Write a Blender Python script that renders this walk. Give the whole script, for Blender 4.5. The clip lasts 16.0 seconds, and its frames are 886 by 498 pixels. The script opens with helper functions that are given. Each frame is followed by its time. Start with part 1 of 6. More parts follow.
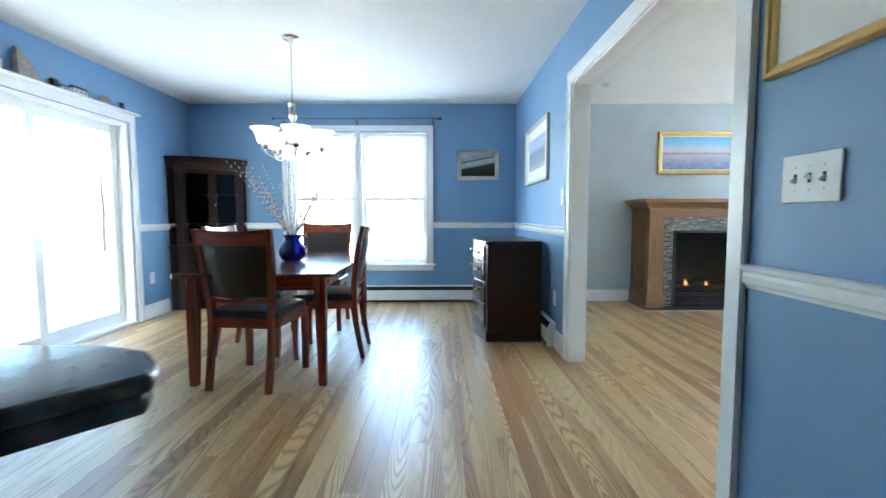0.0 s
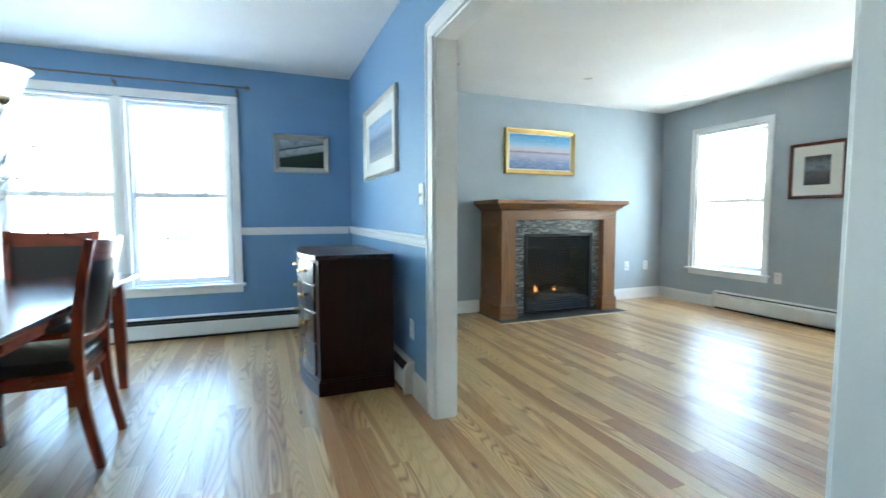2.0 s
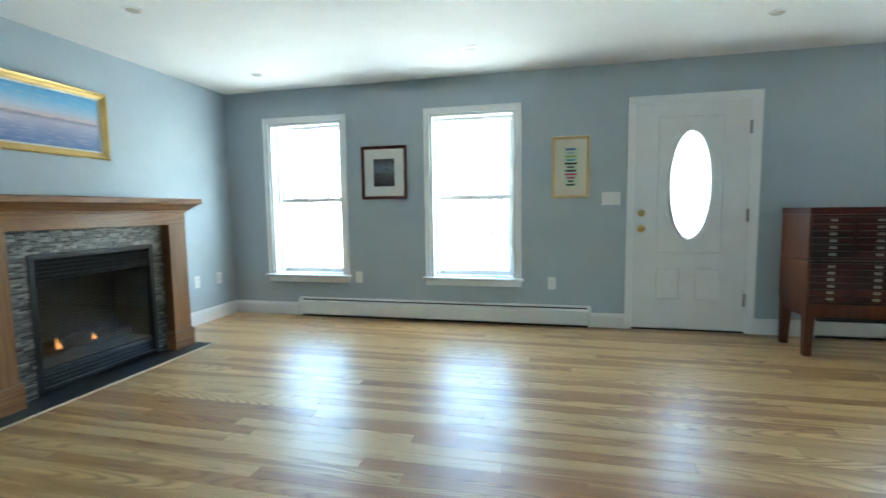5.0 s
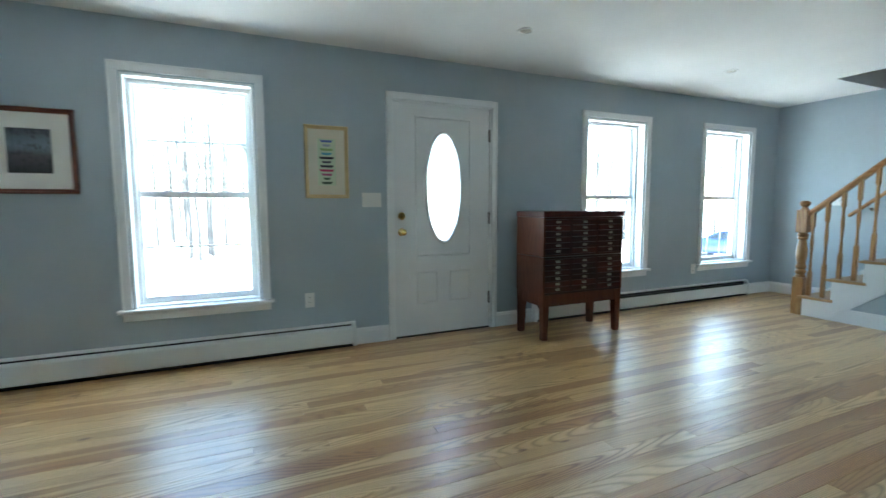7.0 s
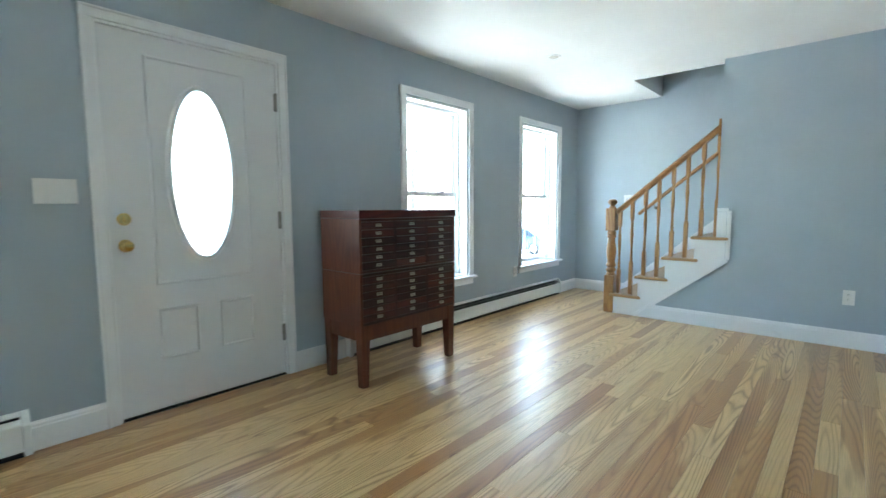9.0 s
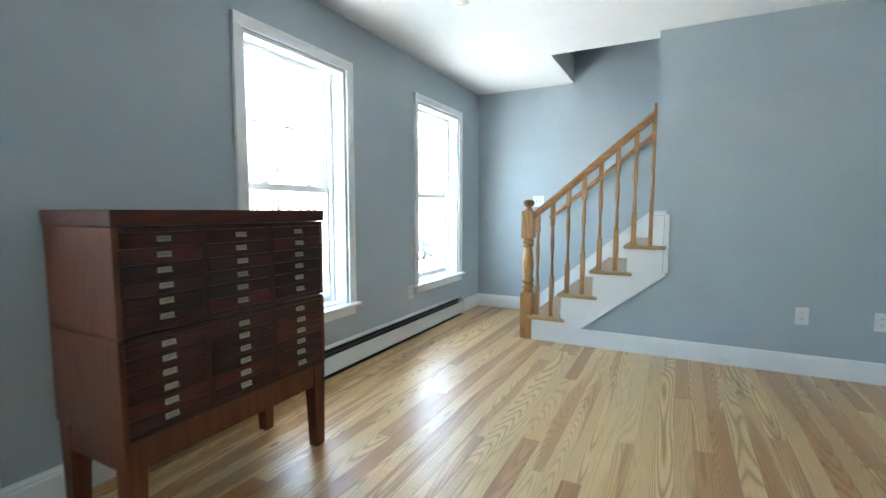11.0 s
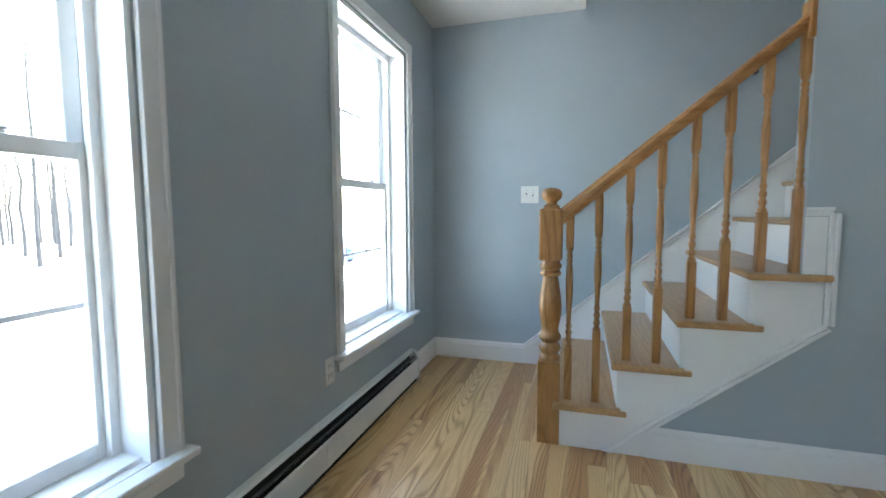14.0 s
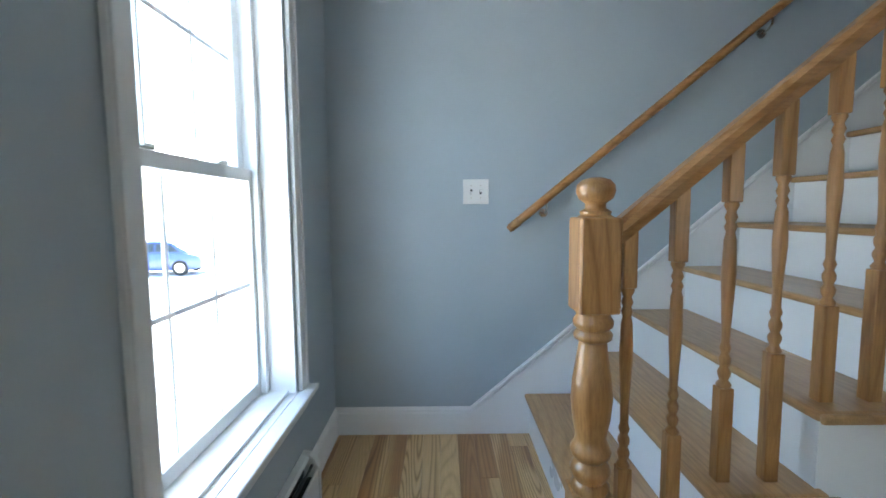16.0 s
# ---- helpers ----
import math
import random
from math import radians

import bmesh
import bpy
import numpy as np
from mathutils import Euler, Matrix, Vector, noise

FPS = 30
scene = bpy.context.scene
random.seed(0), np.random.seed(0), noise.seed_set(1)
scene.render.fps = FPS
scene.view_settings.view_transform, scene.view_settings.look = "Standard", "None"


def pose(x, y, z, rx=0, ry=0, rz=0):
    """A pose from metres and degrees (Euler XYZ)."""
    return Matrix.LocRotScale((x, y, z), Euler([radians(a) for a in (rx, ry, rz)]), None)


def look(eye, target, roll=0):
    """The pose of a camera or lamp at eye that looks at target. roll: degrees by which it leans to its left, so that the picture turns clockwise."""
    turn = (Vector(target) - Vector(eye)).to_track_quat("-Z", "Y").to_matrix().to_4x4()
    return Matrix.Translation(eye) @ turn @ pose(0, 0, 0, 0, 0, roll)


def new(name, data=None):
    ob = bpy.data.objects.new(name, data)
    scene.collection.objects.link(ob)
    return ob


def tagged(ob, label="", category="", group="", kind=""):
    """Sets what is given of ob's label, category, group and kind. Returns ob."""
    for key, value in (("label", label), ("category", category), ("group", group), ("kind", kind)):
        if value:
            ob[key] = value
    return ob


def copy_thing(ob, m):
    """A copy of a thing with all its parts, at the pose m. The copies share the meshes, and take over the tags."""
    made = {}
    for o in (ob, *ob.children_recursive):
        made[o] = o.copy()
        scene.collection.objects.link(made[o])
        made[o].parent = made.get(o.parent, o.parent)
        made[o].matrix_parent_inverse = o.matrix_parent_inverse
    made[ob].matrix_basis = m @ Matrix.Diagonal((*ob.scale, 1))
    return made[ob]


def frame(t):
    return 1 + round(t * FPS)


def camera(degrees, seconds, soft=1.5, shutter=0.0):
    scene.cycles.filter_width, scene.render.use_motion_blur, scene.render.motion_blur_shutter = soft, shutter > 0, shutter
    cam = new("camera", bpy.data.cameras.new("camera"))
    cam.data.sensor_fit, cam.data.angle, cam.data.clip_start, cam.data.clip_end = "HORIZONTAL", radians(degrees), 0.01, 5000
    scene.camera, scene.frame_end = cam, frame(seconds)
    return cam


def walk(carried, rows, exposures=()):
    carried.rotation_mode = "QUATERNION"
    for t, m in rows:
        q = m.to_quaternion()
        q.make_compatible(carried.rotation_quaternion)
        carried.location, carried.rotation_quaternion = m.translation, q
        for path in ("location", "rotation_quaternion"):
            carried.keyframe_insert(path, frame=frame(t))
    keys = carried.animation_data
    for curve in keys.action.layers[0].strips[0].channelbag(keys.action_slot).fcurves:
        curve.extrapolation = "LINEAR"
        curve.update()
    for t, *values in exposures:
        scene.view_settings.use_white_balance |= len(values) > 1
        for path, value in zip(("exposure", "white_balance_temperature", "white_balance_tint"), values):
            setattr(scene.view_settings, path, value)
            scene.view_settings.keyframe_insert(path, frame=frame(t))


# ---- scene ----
cam = camera(88.5, 16.0, shutter=0.4)
PATH = [
    (0, (0.451, 0.226, 1.082), (0.468, 2.221, 0.933), -0.1),
    (0.5, (0.469, 0.526, 1.07), (0.597, 2.517, 0.927), 0.0),
    (1, (0.487, 0.799, 1.073), (0.777, 2.772, 0.933), 0.0),
    (1.5, (0.526, 1.045, 1.081), (1.01, 2.98, 0.934), -0.1),
    (2, (0.554, 1.272, 1.097), (1.292, 3.124, 0.951), -0.1),
    (2.5, (0.575, 1.478, 1.113), (1.599, 3.191, 0.969), -0.25),
    (3, (0.661, 1.679, 1.126), (1.922, 3.224, 0.976), -0.3),
    (3.5, (0.752, 1.853, 1.132), (2.231, 3.192, 0.981), -0.4),
    (4, (0.826, 2.039, 1.139), (2.508, 3.109, 0.988), -0.6),
    (4.2, (0.879, 2.088, 1.136), (2.626, 3.05, 0.981), -0.65),
    (6.5, (1.544, 2.921, 1.182), (3.451, 2.349, 0.99), -0.4),
    (7, (1.808, 2.874, 1.163), (3.623, 2.055, 0.979), -0.25),
    (7.5, (2.049, 2.76, 1.145), (3.758, 1.738, 0.961), -0.35),
    (8, (2.274, 2.62, 1.144), (3.865, 1.423, 0.96), -0.4),
    (8.5, (2.502, 2.45, 1.15), (3.963, 1.095, 0.966), -0.35),
    (9, (2.74, 2.234, 1.142), (4.067, 0.749, 0.957), -0.3),
    (9.5, (2.958, 1.997, 1.151), (4.168, 0.414, 0.966), -0.25),
    (10, (3.15, 1.764, 1.15), (4.247, 0.101, 0.972), -0.35),
    (10.2, (3.216, 1.677, 1.139), (4.271, -0.013, 0.967), -0.45),
    (12.3, (3.963, 0.493, 1.113), (4.698, -1.359, 0.939), 0.4),
    (12.5, (4.043, 0.392, 1.116), (4.752, -1.47, 0.946), 0.1),
    (13, (4.216, 0.132, 1.107), (4.88, -1.748, 0.941), 0.1),
    (13.5, (4.354, -0.148, 1.109), (4.984, -2.039, 0.939), -0.2),
    (14, (4.503, -0.418, 1.111), (5.082, -2.325, 0.943), -0.3),
    (14.5, (4.64, -0.691, 1.118), (5.157, -2.615, 0.948), -0.4),
    (15, (4.788, -0.993, 1.122), (5.173, -2.948, 0.945), -0.5),
    (15.3, (4.859, -1.147, 1.117), (5.156, -3.118, 0.946), -0.2),
    (15.5, (4.909, -1.233, 1.123), (5.133, -3.213, 0.951), -0.3),
    (16, (5.017, -1.47, 1.141), (5.017, -3.462, 0.963), -0.5),
]
walk(cam, [(t, look(eye, target, roll)) for t, eye, target, roll in PATH],
     exposures=[(0.0, 5.21, 6450, -1), (1.0, 5.12, 6450, -2), (2.5, 5.02, 6400, -7), (4.2, 4.95, 6400, -10), (6.5, 4.15, 6200, -8), (8.0, 4.22, 6300, -6), (9.0, 4.68, 6400, -5), (10.0, 4.72, 6450, -4), (12.5, 4.6, 6750, 0), (13.5, 4.16, 6750, 0), (14.5, 3.78, 6650, 2), (15.5, 3.64, 6600, 2), (16.0, 3.74, 6600, 2)])


# ---------------------------------------------------------------- light
SUN_EL, SUN_DIR = 56, 182
world = bpy.data.worlds.new("sky")
scene.world = world
world.use_nodes = True
wn = world.node_tree
sky = wn.nodes.new("ShaderNodeTexSky")
sky.sky_type = "NISHITA"
sky.sun_disc = False
sky.sun_elevation, sky.sun_rotation = radians(SUN_EL), radians(SUN_DIR)
sky.air_density, sky.dust_density = 1.0, 1.5
wn.links.new(sky.outputs[0], wn.nodes["Background"].inputs[0])
wn.nodes["Background"].inputs[1].default_value = 0.15
sun_data = bpy.data.lights.new("sun", "SUN")
sun_data.energy, sun_data.angle, sun_data.color = 2.4, radians(12), (1.0, 0.96, 0.9)
sun = new("sun", sun_data)
sun.matrix_world = pose(0, 0, 20, 90 - SUN_EL, 0, 180 - SUN_DIR)

# ---------------------------------------------------------------- mesh helpers
def box(x0, y0, z0, x1, y1, z1, bevel=0.0):
    bm = bmesh.new()
    bmesh.ops.create_cube(bm, size=1)
    for v in bm.verts:
        v.co = Vector(((x0 + x1) / 2 + v.co.x * (x1 - x0), (y0 + y1) / 2 + v.co.y * (y1 - y0), (z0 + z1) / 2 + v.co.z * (z1 - z0)))
    if bevel:
        bmesh.ops.bevel(bm, geom=bm.edges[:], offset=bevel, segments=2, affect="EDGES", profile=0.5)
    return bm


def join(*bms):
    out = bmesh.new()
    for b in bms:
        me = bpy.data.meshes.new("tmp")
        b.to_mesh(me)
        out.from_mesh(me)
        bpy.data.meshes.remove(me)
        b.free()
    return out


def moved(bm, m):
    bmesh.ops.transform(bm, matrix=m, verts=bm.verts[:])
    return bm


def extrude(points, along, bevel=0.0):
    """A flat outline of 3D points, pushed along a vector."""
    bm = bmesh.new()
    n, along = len(points), Vector(along)
    a = [bm.verts.new(p) for p in points]
    b = [bm.verts.new(Vector(p) + along) for p in points]
    bm.faces.new(a)
    bm.faces.new(b[::-1])
    for i in range(n):
        bm.faces.new((a[i], b[i], b[(i + 1) % n], a[(i + 1) % n]))
    bmesh.ops.recalc_face_normals(bm, faces=bm.faces[:])
    if bevel:
        bmesh.ops.bevel(bm, geom=bm.edges[:], offset=bevel, segments=2, affect="EDGES", profile=0.5)
    return bm


def lathe(profile, segs=24, cap=True):
    """Turns (radius, z) pairs round the z axis."""
    bm = bmesh.new()
    rings = [[bm.verts.new((r * math.cos(2 * math.pi * k / segs), r * math.sin(2 * math.pi * k / segs), z)) for k in range(segs)] for r, z in profile]
    for a, b in zip(rings, rings[1:]):
        for k in range(segs):
            bm.faces.new((a[k], a[(k + 1) % segs], b[(k + 1) % segs], b[k]))
    if cap:
        for ring in (rings[0], rings[-1]):
            bm.faces.new(ring)
    bmesh.ops.recalc_face_normals(bm, faces=bm.faces[:])
    return bm


def tube(path, radius, segs=8):
    """A round bar along points; radius a number or one per point."""
    bm = bmesh.new()
    pts = [Vector(p) for p in path]
    rad = radius if isinstance(radius, (list, tuple)) else [radius] * len(pts)
    rings = []
    for i, p in enumerate(pts):
        d = (pts[min(i + 1, len(pts) - 1)] - pts[max(i - 1, 0)]).normalized()
        u = d.orthogonal().normalized() if not rings else (u - d * u.dot(d)).normalized()
        w = d.cross(u)
        rings.append([bm.verts.new(p + (u * math.cos(2 * math.pi * k / segs) + w * math.sin(2 * math.pi * k / segs)) * rad[i]) for k in range(segs)])
    for a, b in zip(rings, rings[1:]):
        for k in range(segs):
            bm.faces.new((a[k], a[(k + 1) % segs], b[(k + 1) % segs], b[k]))
    bm.faces.new(rings[0])
    bm.faces.new(rings[-1])
    bmesh.ops.recalc_face_normals(bm, faces=bm.faces[:])
    return bm


def slab_path(path, width, thick, axis="x"):
    """A bar of rectangular section that bends in the y-z plane; width along x."""
    bm = bmesh.new()
    rings = []
    th = thick if isinstance(thick, (list, tuple)) else [thick] * len(path)
    for i, (y, z) in enumerate(path):
        y0, z0 = path[max(i - 1, 0)]
        y1, z1 = path[min(i + 1, len(path) - 1)]
        d = Vector((0, y1 - y0, z1 - z0)).normalized()
        nrm = Vector((0, -d.z, d.y))
        c = Vector((0, y, z))
        h = th[i] / 2
        rings.append([bm.verts.new(c + nrm * s * h + Vector((e * width / 2, 0, 0))) for s, e in ((-1, -1), (-1, 1), (1, 1), (1, -1))])
    for a, b in zip(rings, rings[1:]):
        for k in range(4):
            bm.faces.new((a[k], a[(k + 1) % 4], b[(k + 1) % 4], b[k]))
    bm.faces.new(rings[0])
    bm.faces.new(rings[-1])
    bmesh.ops.recalc_face_normals(bm, faces=bm.faces[:])
    return bm


def ring_frame(w, h, profile):
    """A mitred frame round a w x h rectangle in x-z, centred; profile of (inset, y)."""
    bm = bmesh.new()
    loops = [[bm.verts.new((sx * (w / 2 - i), y, sz * (h / 2 - i))) for sx, sz in ((-1, -1), (1, -1), (1, 1), (-1, 1))] for i, y in profile]
    for a, b in zip(loops, loops[1:] + loops[:1]):
        for k in range(4):
            bm.faces.new((a[k], a[(k + 1) % 4], b[(k + 1) % 4], b[k]))
    bmesh.ops.recalc_face_normals(bm, faces=bm.faces[:])
    return bm


def smooth(bm, angle=40):
    for f in bm.faces:
        f.smooth = True
    for e in bm.edges:
        if len(e.link_faces) == 2 and e.calc_face_angle(0) > radians(angle):
            e.smooth = False
    return bm


def part(name, bm, material, parent=None, label="", m=None):
    me = bpy.data.meshes.new(name)
    bm.normal_update()
    bm.to_mesh(me)
    bm.free()
    me.materials.append(material)
    ob = new(name, me)
    if parent is not None:
        ob.parent = parent
    if m is not None:
        ob.matrix_basis = m
    if label:
        ob["label"] = label
    return ob


def thing(name, m, label="", category="", group="", kind=""):
    ob = new(name)
    ob.empty_display_size = 0.1
    ob.matrix_basis = m
    return tagged(ob, label, category, group, kind)


def structure(name, bm, material, label="", category=""):
    return tagged(part(name, bm, material), label, category, "", "structure")


# ---------------------------------------------------------------- materials
def shader(name):
    mat = bpy.data.materials.new(name)
    mat.use_nodes = True
    return mat, mat.node_tree, mat.node_tree.nodes["Principled BSDF"]


def node(nt, kind, **kw):
    n = nt.nodes.new(kind)
    for k, v in kw.items():
        if k in n.inputs:
            n.inputs[k].default_value = v
    return n


def ramp(nt, fac, stops):
    r = nt.nodes.new("ShaderNodeValToRGB")
    els = r.color_ramp.elements
    while len(els) < len(stops):
        els.new(0.5)
    for e, (p, c) in zip(els, stops):
        e.position, e.color = p, (*c, 1)
    nt.links.new(fac, r.inputs[0])
    return r


def mixed(nt, kind, fac, a, b):
    m = nt.nodes.new("ShaderNodeMixRGB")
    m.blend_type = kind
    for sock, v in zip(m.inputs, (fac, a, b)):
        if hasattr(v, "is_linked"):
            nt.links.new(v, sock)
        elif isinstance(v, tuple):
            sock.default_value = (*v, 1)
        else:
            sock.default_value = v
    return m.outputs[0]


def bumped(nt, bsdf, height, strength, distance=0.002):
    b = node(nt, "ShaderNodeBump", Strength=strength, Distance=distance)
    nt.links.new(height, b.inputs["Height"])
    nt.links.new(b.outputs[0], bsdf.inputs["Normal"])


def coords(nt, scale=(1, 1, 1), shift=None):
    tc = nt.nodes.new("ShaderNodeTexCoord")
    mp = node(nt, "ShaderNodeMapping")
    mp.inputs["Scale"].default_value = scale
    nt.links.new(tc.outputs["Object"], mp.inputs["Vector"])
    if shift is not None:
        sc = node(nt, "ShaderNodeVectorMath")
        sc.operation = "SCALE"
        sc.inputs[0].default_value = (37.0, 53.0, 71.0)
        nt.links.new(shift, sc.inputs["Scale"])
        nt.links.new(sc.outputs[0], mp.inputs["Location"])
    return mp.outputs[0]


def plain(name, color, rough=0.5, metal=0.0, vary=0.06, grain=60.0, bump=0.05, coat=0.0, stain=3.0):
    """Paint, plaster, metal, plastic: fine grain over broad, faint unevenness."""
    mat, nt, b = shader(name)
    co = coords(nt)
    fine = node(nt, "ShaderNodeTexNoise", Scale=grain, Detail=4.0)
    wide = node(nt, "ShaderNodeTexNoise", Scale=stain, Detail=3.0)
    for n in (fine, wide):
        nt.links.new(co, n.inputs["Vector"])
    lo, hi = tuple(c * (1 - vary) for c in color), tuple(min(1, c * (1 + vary)) for c in color)
    r = ramp(nt, wide.outputs["Fac"], [(0.3, lo), (0.7, hi)])
    nt.links.new(r.outputs[0], b.inputs["Base Color"])
    rr = node(nt, "ShaderNodeMapRange")
    rr.inputs["To Min"].default_value, rr.inputs["To Max"].default_value = max(0.02, rough - 0.06), min(1, rough + 0.06)
    nt.links.new(wide.outputs["Fac"], rr.inputs["Value"])
    nt.links.new(rr.outputs[0], b.inputs["Roughness"])
    b.inputs["Metallic"].default_value = metal
    b.inputs["Coat Weight"].default_value = coat
    b.inputs["Coat Roughness"].default_value = 0.1
    if bump:
        bumped(nt, b, fine.outputs["Fac"], bump, 0.001)
    return mat


def wood(name, dark, light, axis="z", rough=0.35, coat=0.2, rings=9.0, island=False, board=None, coat_rough=0.18, spec=0.5):
    """Sawn wood with the grain along one local axis. board: colours between which single boards vary."""
    mat, nt, b = shader(name)
    if island:
        rnd = nt.nodes.new("ShaderNodeNewGeometry").outputs["Random Per Island"]
    else:
        rnd = nt.nodes.new("ShaderNodeObjectInfo").outputs["Random"]
    st = 0.09
    long = {"x": (st, 1, 1), "y": (1, st, 1), "z": (1, 1, st)}[axis]
    co = coords(nt, long, rnd)
    warp = node(nt, "ShaderNodeTexNoise", Scale=2.6, Detail=2.0, Roughness=0.5)
    nt.links.new(co, warp.inputs["Vector"])
    # growth rings: bands of a slowly drifting field
    mul = node(nt, "ShaderNodeMath")
    mul.operation = "MULTIPLY"
    mul.inputs[1].default_value = rings * 6
    nt.links.new(warp.outputs["Fac"], mul.inputs[0])
    sine = node(nt, "ShaderNodeMath")
    sine.operation = "PINGPONG"
    sine.inputs[1].default_value = 1.0
    nt.links.new(mul.outputs[0], sine.inputs[0])
    fine = node(nt, "ShaderNodeTexNoise", Scale=140.0, Detail=3.0, Roughness=0.7)
    nt.links.new(co, fine.inputs["Vector"])
    wide = node(nt, "ShaderNodeTexNoise", Scale=5.0, Detail=2.0)
    nt.links.new(co, wide.inputs["Vector"])
    band = ramp(nt, sine.outputs[0], [(0.0, dark), (0.35, tuple((d + 2 * l) / 3 for d, l in zip(dark, light))), (1.0, light)])
    col = mixed(nt, "MULTIPLY", 0.45, band.outputs[0], ramp(nt, fine.outputs["Fac"], [(0.35, (0.55, 0.5, 0.45)), (0.6, (1, 1, 1))]).outputs[0])
    col = mixed(nt, "MULTIPLY", 0.5, col, ramp(nt, wide.outputs["Fac"], [(0.35, (0.78, 0.74, 0.7)), (0.65, (1, 1, 1))]).outputs[0])
    if board:
        rp = ramp(nt, rnd, board)
        rp.color_ramp.interpolation = "LINEAR"
        col = mixed(nt, "MULTIPLY", 1.0, col, rp.outputs[0])
    nt.links.new(col, b.inputs["Base Color"])
    rr = node(nt, "ShaderNodeMapRange")
    rr.inputs["To Min"].default_value, rr.inputs["To Max"].default_value = rough - 0.07, rough + 0.07
    nt.links.new(wide.outputs["Fac"], rr.inputs["Value"])
    nt.links.new(rr.outputs[0], b.inputs["Roughness"])
    b.inputs["Coat Weight"].default_value = coat
    b.inputs["Coat Roughness"].default_value = coat_rough
    b.inputs["Specular IOR Level"].default_value = spec
    bumped(nt, b, fine.outputs["Fac"], 0.12, 0.0006)
    return mat


def speckled(name, colors, scale, rough, bump=0.2):
    mat, nt, b = shader(name)
    co = coords(nt)
    v = node(nt, "ShaderNodeTexVoronoi", Scale=scale)
    n = node(nt, "ShaderNodeTexNoise", Scale=scale * 0.4, Detail=5.0)
    for t in (v, n):
        nt.links.new(co, t.inputs["Vector"])
    k = len(colors)
    r1 = ramp(nt, n.outputs["Fac"], [(0.3 + 0.4 * i / max(1, k - 1), c) for i, c in enumerate(colors)])
    col = mixed(nt, "OVERLAY", 0.7, r1.outputs[0], v.outputs["Color"])
    gray = node(nt, "ShaderNodeHueSaturation", Saturation=0.25)
    nt.links.new(col, gray.inputs["Color"])
    nt.links.new(gray.outputs[0], b.inputs["Base Color"])
    b.inputs["Roughness"].default_value = rough
    bumped(nt, b, n.outputs["Fac"], bump, 0.003)
    return mat


def glow(name, color, strength):
    mat, nt, b = shader(name)
    b.inputs["Base Color"].default_value = (*color, 1)
    b.inputs["Emission Color"].default_value = (*color, 1)
    b.inputs["Emission Strength"].default_value = strength
    b.inputs["Roughness"].default_value = 0.3
    return mat


def pane_glass(name, tint=(1, 1, 1)):
    """Thin window glass: clear, with a mirror sheen at grazing angles."""
    mat, nt, b = shader(name)
    nt.nodes.remove(b)
    tr = nt.nodes.new("ShaderNodeBsdfTransparent")
    tr.inputs[0].default_value = (*tint, 1)
    gl = node(nt, "ShaderNodeBsdfGlossy", Roughness=0.02)
    lw = nt.nodes.new("ShaderNodeLayerWeight")
    pw = node(nt, "ShaderNodeMath")
    pw.operation = "POWER"
    pw.inputs[1].default_value = 5.0
    nt.links.new(lw.outputs["Facing"], pw.inputs[0])
    ma = node(nt, "ShaderNodeMath")
    ma.operation = "MULTIPLY_ADD"
    ma.inputs[1].default_value, ma.inputs[2].default_value = 0.6, 0.03
    nt.links.new(pw.outputs[0], ma.inputs[0])
    mx = nt.nodes.new("ShaderNodeMixShader")
    nt.links.new(ma.outputs[0], mx.inputs[0])
    nt.links.new(tr.outputs[0], mx.inputs[1])
    nt.links.new(gl.outputs[0], mx.inputs[2])
    nt.links.new(mx.outputs[0], nt.nodes["Material Output"].inputs["Surface"])
    return mat


def solid_glass(name, color, rough=0.02):
    mat, nt, b = shader(name)
    b.inputs["Base Color"].default_value = (*color, 1)
    b.inputs["Transmission Weight"].default_value = 0.85
    b.inputs["Roughness"].default_value = rough
    b.inputs["IOR"].default_value = 1.45
    return mat


